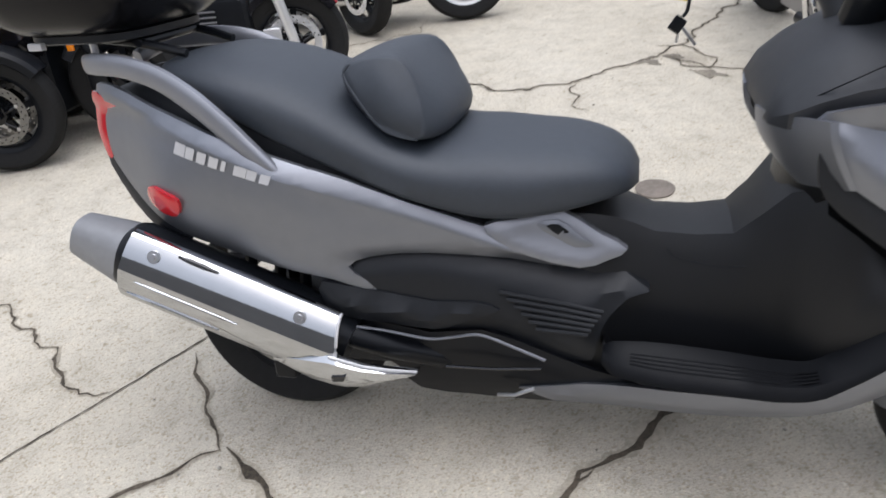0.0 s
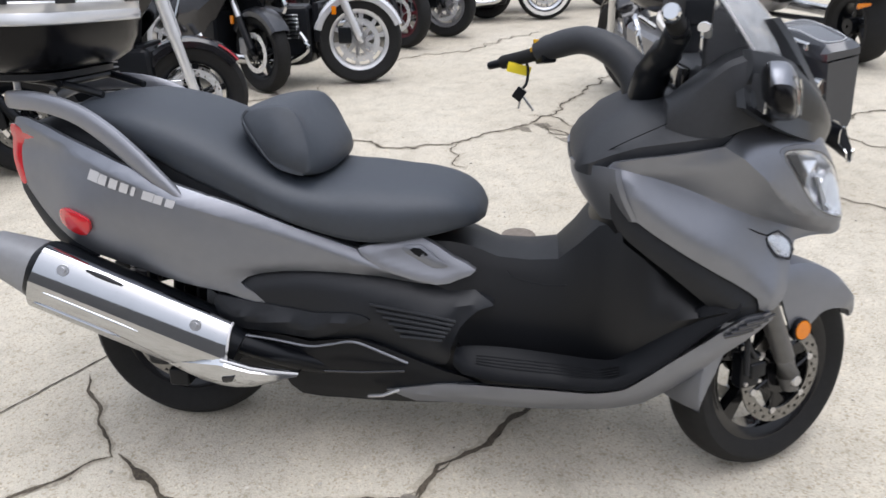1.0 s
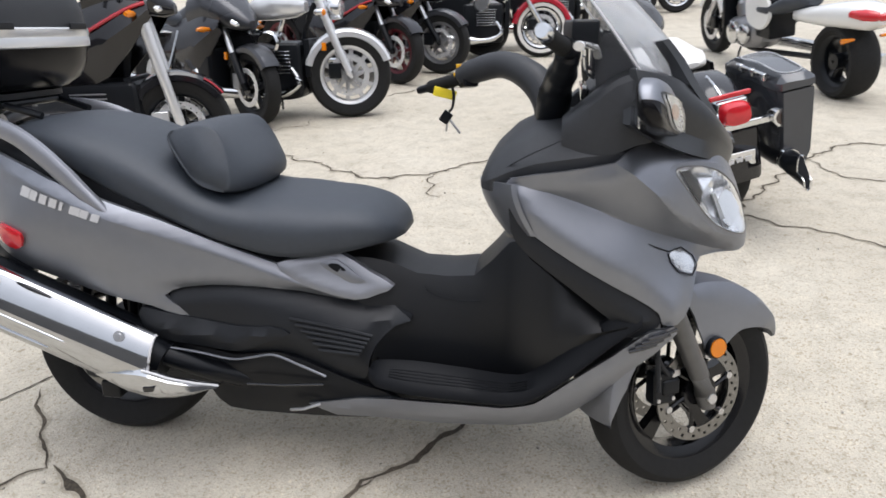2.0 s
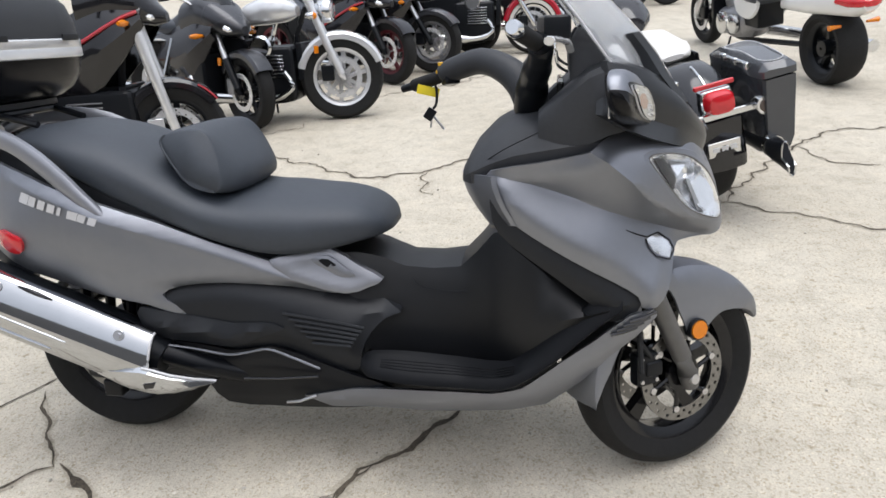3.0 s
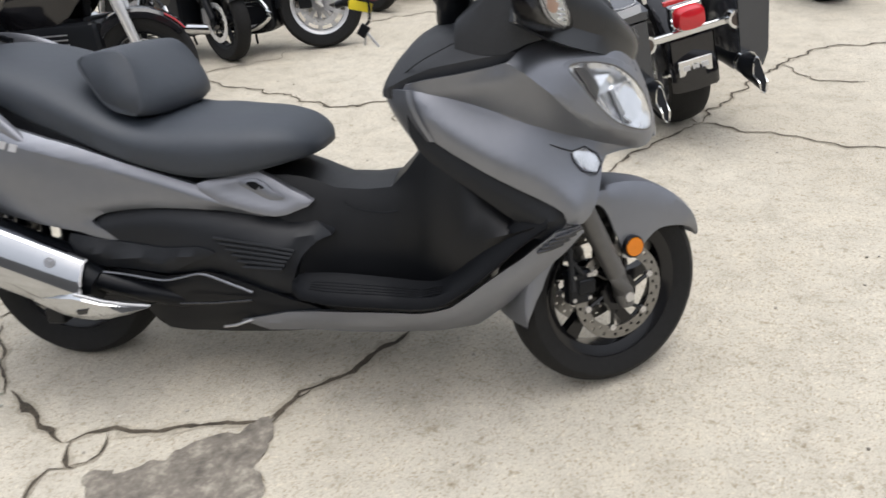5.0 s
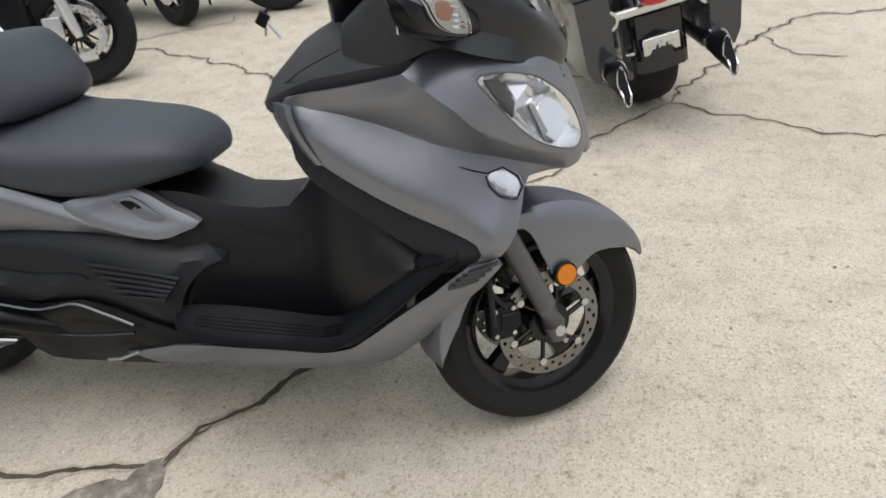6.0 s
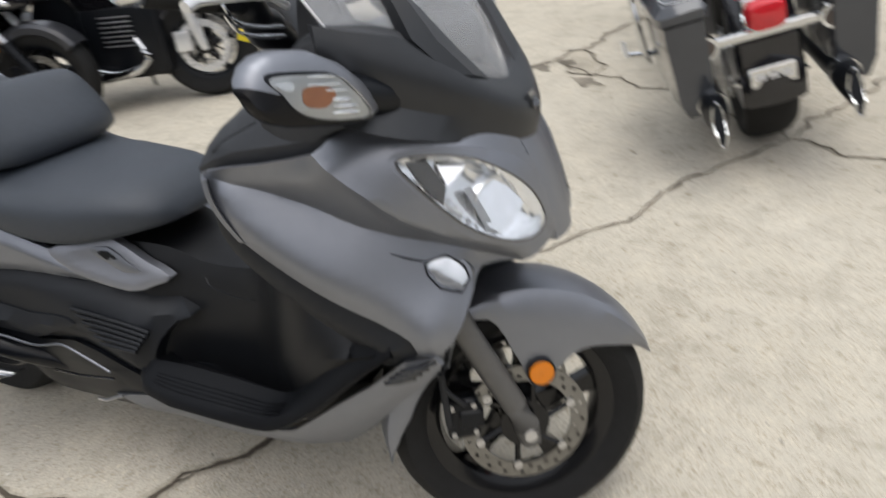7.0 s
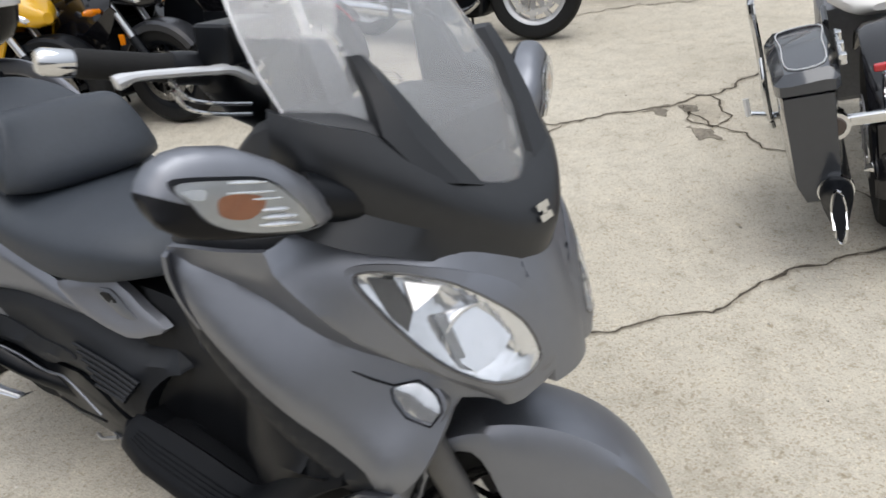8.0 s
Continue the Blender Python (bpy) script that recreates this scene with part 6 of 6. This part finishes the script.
bike((-2.16, 1.28), 6, 5, "yellow and black sport motorcycle parked in the row", dict(disc_mat=DISC, size=0.966, kind="sport", body=ORANGE, side=ORANGE, stripe=BIKEBLACK, rim=SATIN, guard_mat=SATIN, fork=SATIN, steer=18, fork_top=.80, r=.30))
bike((-1.75, 1.715), 8, 5, "black faired sport motorcycle with twin headlamps", dict(disc_mat=DISC, size=0.955, kind="sport", body=BIKEBLACK, rim=SATIN, guard_mat=SLATE, fork=SATIN, steer=10, fork_top=.82, r=.30, reflector=True))
bike((-1.045, 2.245), 10, 6, "black power cruiser with chrome forks and red-edged fairing", dict(size=0.95, kind="sport", body=BIKEBLACK, stripe=REDPAINT, nose=(.16, .0), rim=SATIN, fork=SILVER, tube=SILVER, caliper=SILVER, guard_edge=REDPAINT, steer=16, rake=.20, fork_top=1.10, r=.31, half=.065, disc=.155, tube_r=.036, screen=False, lamp_mat=BIKEBLACK, tank=BAGGREY, tank_z=.86))
bike((-1.08, 3.36), -28, 5, "dark grey faired sport motorcycle parked in the row", dict(size=0.93, kind="sport", body=SLATE, side=NAVY, rim=SATIN, guard_mat=SLATE, fork=SATIN, steer=-6, fork_top=.85, r=.30, reflector=True, caliper=ALLOY))
bike((-0.439, 3.65), 2, 6, "silver cruiser with a chrome fork and wide front tyre", dict(size=0.93, kind="cruiser", body=WHITE, guard_mat=SILVER, rim=SILVER, fork=SILVER, tube=SILVER, steer=14, rake=.36, fork_top=.95, r=.335, half=.07, rim_r=.23, spokes=10, spoke_w=.03, tube_r=.03, tank=SILVER, tank_z=.88, disc=.16, guard=(20, 165), reflector=True))
bike((-0.347, 4.83), -22, 5, "black and red faired sport motorcycle with dark red rims", dict(size=0.913, kind="sport", body=NAVY, stripe=REDPAINT, rim=DARKRED, fork=SATIN, guard_mat=NAVY, steer=-10, fork_top=.84, r=.31))
bike((-0.04, 5.3), -8, 5, "black sport motorcycle with polished rim edges", dict(size=0.908, kind="sport", body=BIKEBLACK, rim=ALLOY, fork=SATIN, guard_mat=SLATE, steer=-4, fork_top=.84, r=.31, half=.065))
bike((0.237, 6.21), -8, 5, "black motorcycle with a white front mudguard", dict(size=0.9, kind="sport", body=BIKEBLACK, rim=SATIN, fork=SATIN, guard_mat=WHITE, guard_label="white front mudguard", steer=-4, fork_top=.84, r=.31))
bike((0.846, 6.18), 4, 6, "red cruiser with white-wall tyres and chrome forks", dict(size=0.9, kind="cruiser", body=REDPAINT, rim=CHROME, fork=CHROME, tube=CHROME, steer=6, fork_top=.88, r=.32, spokes=16, spoke_w=.008, whitewall=True, guard=(15, 170), tank=REDPAINT))
bike((1.54, 6.87), 8, 6, "chrome-trimmed black cruiser parked in the row", dict(size=0.895, kind="cruiser", body=BIKEBLACK, rim=CHROME, fork=CHROME, tube=CHROME, fork_top=.88, r=.32, spokes=16, spoke_w=.008, screen=True))
bike((1.97, 9.06), 6, 6, "dark cruiser at the far end of the lot", dict(size=0.87, kind="cruiser", body=NAVY, rim=CHROME, fork=CHROME, fork_top=.88, r=.32))
bike((2.56, 9.68), 4, 6, "maroon cruiser at the far end of the lot", dict(size=0.865, kind="cruiser", body=DARKRED, rim=CHROME, fork=CHROME, fork_top=.88, r=.32))
bike((3.27, 10.4), 4, 6, "black cruiser at the far end of the lot", dict(size=0.86, kind="cruiser", body=BIKEBLACK, rim=ALLOY, fork=CHROME, fork_top=.88, r=.32))
bike((2.645, 6.46), 107, 6, "white muscle cruiser with a long tail and a fat rear tyre", dict(kind="cruiser", tail=True, cover=WHITE, body=WHITE, rim=SATIN, fork=STEEL, fork_top=.86, r=.29, rr=.285, seat_z=.58, tank_z=.72, rhalf=.115, wb=2.1, rear=WHITE, tank=WHITE, seat=SEAT, vee=True, rake=.62))


# ---- black bagger seen from behind: x ahead, y left, rear tyre on the origin ----
bagger = thing("touring_motorcycle", pose(1.947, 1.992, 0, 0, 0, 105.1) @ pose(0, 0, 0, -11.2, 0, 0), "black touring motorcycle with hard saddlebags and a white seat", "motorcycle")
wheel_parts(bagger, pose(0, 0, .315), .315, .090, .205, 9, ALLOY, .14, (-1, 1), .02, .06)
wheel_parts(bagger, pose(1.62, 0, .315, 0, 0, 12), .315, .065, .205, 9, ALLOY, .14, (-1, 1), .02, .05)


def bag(s):
    # rows of the rear-to-front sections; the bag narrows downwards
    def sec(x, z0, z1, yi, yo, slant):
        return [Vector((x, s * yi, z0)), Vector((x, s * (yo - .035), z0)), Vector((x - slant * .3, s * (yo - .012), z0 + .06)), Vector((x - slant, s * yo, z1 - .03)), Vector((x - slant, s * yo, z1)), Vector((x - slant, s * yi, z1))]
    low = rings([sec(-.375, .290, .632, .190, .320, .02), sec(-.30, .283, .632, .180, .335, .01), sec(-.05, .285, .628, .178, .352, 0), sec(.10, .31, .622, .182, .362, 0), sec(.18, .40, .615, .195, .35, 0)])
    bmesh.ops.bevel(low, geom=[e for e in low.edges if e.calc_face_angle(0) > .5], offset=.012, segments=2, affect="EDGES")
    b = part("saddlebag", low, BAGGREY, bagger, "charcoal hard saddlebag")

    def lid(x, z0, z1, yi, yo):
        return [Vector((x, s * yi, z0)), Vector((x, s * yo, z0)), Vector((x, s * yo, z0 + .03)), Vector((x, s * (yo - .03), z1)), Vector((x, s * (yi + .025), z1 + .006)), Vector((x, s * yi, z0 + .03))]
    lb_ = rings([lid(-.395, .640, .668, .185, .325), lid(-.365, .638, .695, .172, .340), lid(-.15, .636, .706, .170, .358), lid(.06, .630, .696, .172, .372), lid(.17, .622, .655, .19, .36)])
    bmesh.ops.bevel(lb_, geom=[e for e in lb_.edges if e.calc_face_angle(0) > .5], offset=.010, segments=2, affect="EDGES")
    top = part("bag_lid", lb_, BAGGREY, b, "charcoal saddlebag lid")
    stripe = spline([(-.335, s * .208, .7045), (-.335, s * .300, .7005), (-.15, s * .318, .7095), (.03, s * .326, .7025), (.03, s * .208, .7055), (-.15, s * .206, .7145)], 4, True)
    part("pinstripe", tube(stripe + stripe[:1], .0022, 6), LETTER, top, "pale pinstripe")
    part("bag_latch", block((-.02, s * .362 - .006, .60), (.05, s * .362 + .006, .66), .004), CHROME, b)
    part("lid_hinge", rod((-.30, s * .165, .695), (-.02, s * .165, .69), .007, 10), CHROME, b)
    for k in range(3):
        part("hinge_block", block((-.30 + .11 * k, s * .160 - .010, .672), (-.27 + .11 * k, s * .160 + .010, .702), .004), CHROME, b)


bag(-1)
bag(1)
# rear mudguard with tail lamp and signal bar
fender = part("rear_mudguard", spin([(.345, -.105), (.362, -.085), (.372, 0), (.362, .085), (.345, .105), (.338, .10), (.355, .08), (.365, 0), (.355, -.08), (.338, -.10)], 30, None, (0, 0, .315), radians(38), radians(188)), BIKEBLACK, bagger, "gloss black rear mudguard")
part("mudguard_trim", tube([Vector((.374 * math.cos(radians(g)), 0, .315 + .374 * math.sin(radians(g)))) for g in range(100, 150, 6)], .006, 6), CHROME, fender)
lamp = part("tail_lamp", rings([[Vector((x, hw * math.copysign(abs(math.cos(a)) ** .6, math.cos(a)), 0.580 + h * math.copysign(abs(math.sin(a)) ** .6, math.sin(a)))) for a in np.linspace(0, 2 * math.pi, 20, endpoint=False)] for x, hw, h in ((-.30, .064, .050), (-.36, .064, .050), (-.385, .054, .042), (-.392, .03, .02))]), RED, bagger, "red tail lamp")
part("lamp_housing", block((-.33, -.07, .525), (-.27, .07, .635), .015), CHROME, lamp)
part("red_light_strip", block((-.315, -.09, .640), (-.295, .09, .660), .006), RED, bagger, "slim red light strip")
barr = part("signal_bar", block((-.35, -.18, .502), (-.32, .18, .536), .010), CHROME, bagger, "chrome rear signal bar")
for s in (-1, 1):
    sg = part("turn_signal", tube([(-.27, s * .197, .519), (-.30, s * .197, .519), (-.34, s * .197, .519), (-.37, s * .197, .519)], [.022, .036, .041, .042], 18), CHROME, bagger, "chrome bullet turn signal")
    part("signal_lens", tube([(-.365, s * .197, .519), (-.374, s * .197, .519)], [.036, .027], 16), mat("smoked_lens_" + ("a" if s > 0 else "b"), (.07, .05, .042), .15, 0, .1, 40, 0, .03, .4), sg, "smoked signal lens")
    # long pipes with fishtail ends
    part("muffler", tube([(.75, s * .19, .25), (.35, s * .205, .28), (-.10, s * .207, .315), (-.38, s * .207, .328)], [.035, .042, .045, .045], 16), SATIN, bagger, "black muffler")
    fish = [(-.38, .047, .045), (-.43, .042, .052), (-.49, .034, .072)]
    sec = []
    for i, (x, hy, hz_) in enumerate(fish):
        sec.append([Vector((x - (.05 if math.sin(a) < -.3 and i == 2 else 0), s * .207 + hy * math.cos(a) * (.5 if i == 2 else 1), .328 - (.010 * i) + hz_ * math.sin(a))) for a in np.linspace(0, 2 * math.pi, 16, endpoint=False)])
    fs = part("fishtail_tip", rings(sec), SATIN, bagger, "fishtail exhaust tip")
    part("tip_edge", tube(sec[-1] + sec[-1][:1], .005, 6), CHROME, fs)
    part("tip_band", tube([(-.372, s * .207, .328), (-.392, s * .207, .327)], .050, 16), CHROME, fs)
    # crash bar beside each bag
    if s > 0:
        loop = [(.30, s * .20, .34), (.24, s * .36, .34), (.18, s * .385, .38), (.17, s * .392, .62), (.18, s * .40, .80), (.30, s * .36, .84), (.46, s * .22, .72)]
        part("guard_rail", tube(spline(loop, 6), .013, 10), CHROME, bagger, "chrome guard rail")
        part("guard_rail", tube(spline([(.10, s * .372, .355), (.08, s * .380, .42), (.09, s * .385, .52), (.13, s * .388, .60)], 6), .009, 10), CHROME, bagger, "chrome guard rail")
        pg = part("foot_peg", tube([(.20, s * .37, .36), (.22, s * .455, .37)], .010, 10), CHROME, bagger)
        part("peg_end", tube([(.21, s * .455, .365), (.22, s * .46, .43)], .011, 10), WHITE, pg)
pl = part("plate_bracket", block((-.365, -.075, .335), (-.355, .075, .405), .006), CHROME, bagger, "chrome plate bracket with blank plate")
part("bracket_lip", spin([(.09, -.008), (.135, -.004), (.135, .004), (.09, .008)], 20, None, (0, 0, 0), radians(200), radians(340)), CHROME, pl).matrix_local = pose(-.335, 0, .335, 90, 0, -90)
for y in (-.04, .0, .04):
    part("plate_bar", block((-.3685, y - .014, .36), (-.3655, y + .014, .38), .0), LETTER, pl)
part("mud_flap", block((-.350, -.095, .335), (-.340, .095, .50), .01), BIKEBLACK, bagger)
part("seat", rings([[Vector((x, hw * math.copysign(abs(math.cos(a)) ** .7, math.cos(a)), (z0 + z1) / 2 + (z1 - z0) / 2 * math.copysign(abs(math.sin(a)) ** .7, math.sin(a)))) for a in np.linspace(0, 2 * math.pi, 22, endpoint=False)] for x, z0, z1, hw in ((.13, .68, .705, .05), (.17, .66, .715, .10), (.25, .65, .725, .13), (.34, .65, .722, .155), (.44, .64, .71, .17), (.62, .66, .74, .15), (.78, .68, .72, .08))]), CREAM, bagger, "white leather two-up seat")
part("fuel_tank", rings([[Vector((x, hw * math.cos(a), z + h * math.sin(a))) for a in np.linspace(0, 2 * math.pi, 20, endpoint=False)] for x, z, hw, h in ((.72, .76, .07, .05), (.82, .78, .14, .10), (1.0, .80, .165, .13), (1.15, .80, .14, .11), (1.28, .80, .05, .05))]), BIKEBLACK, bagger, "gloss black fuel tank")
part("engine", block((.50, -.20, .24), (1.02, .20, .64), .06), ALLOY, bagger)
for s in (-1, 1):
    leg = part("fork_leg", tube([(1.63, s * .11, .30), (1.42, s * .11, .74), (1.32, s * .11, .96)], [.034, .032, .028], 12), CHROME, bagger)
    part("side_cover", plate([(.26, .42), (.30, .64), (.50, .64), (.52, .44)], s * .17, s * .19, None, .006), BIKEBLACK, bagger)
part("handlebar", tube(spline([(1.05, -.42, 1.10), (1.22, -.30, 1.12), (1.30, -.10, 1.00), (1.30, .10, 1.00), (1.22, .30, 1.12), (1.05, .42, 1.10)], 6), .014, 10), CHROME, bagger)
part("front_mudguard", spin([(.335, -.085), (.352, 0), (.335, .085), (.328, .08), (.345, 0), (.328, -.08)], 24, None, (1.62, 0, .315), radians(15), radians(170)), BIKEBLACK, bagger)
hl = spin([(.001, .11), (.07, .10), (.10, .04), (.105, -.02), (.10, -.03), (.001, -.02)], 24, closed_profile=False)
bmesh.ops.transform(hl, matrix=pose(1.50, 0, .90, 0, 0, 90), verts=hl.verts)
part("headlamp", hl, CHROME, bagger)
part("frame", tube(spline([(1.32, 0, .85), (1.05, 0, .22), (.5, 0, .20), (0, 0, .315)], 5), .025, 8), BIKEBLACK, bagger)
part("kick_stand", rod((.55, .16, .22), (.50, .26, .03), .012, 8), SATIN, bagger)
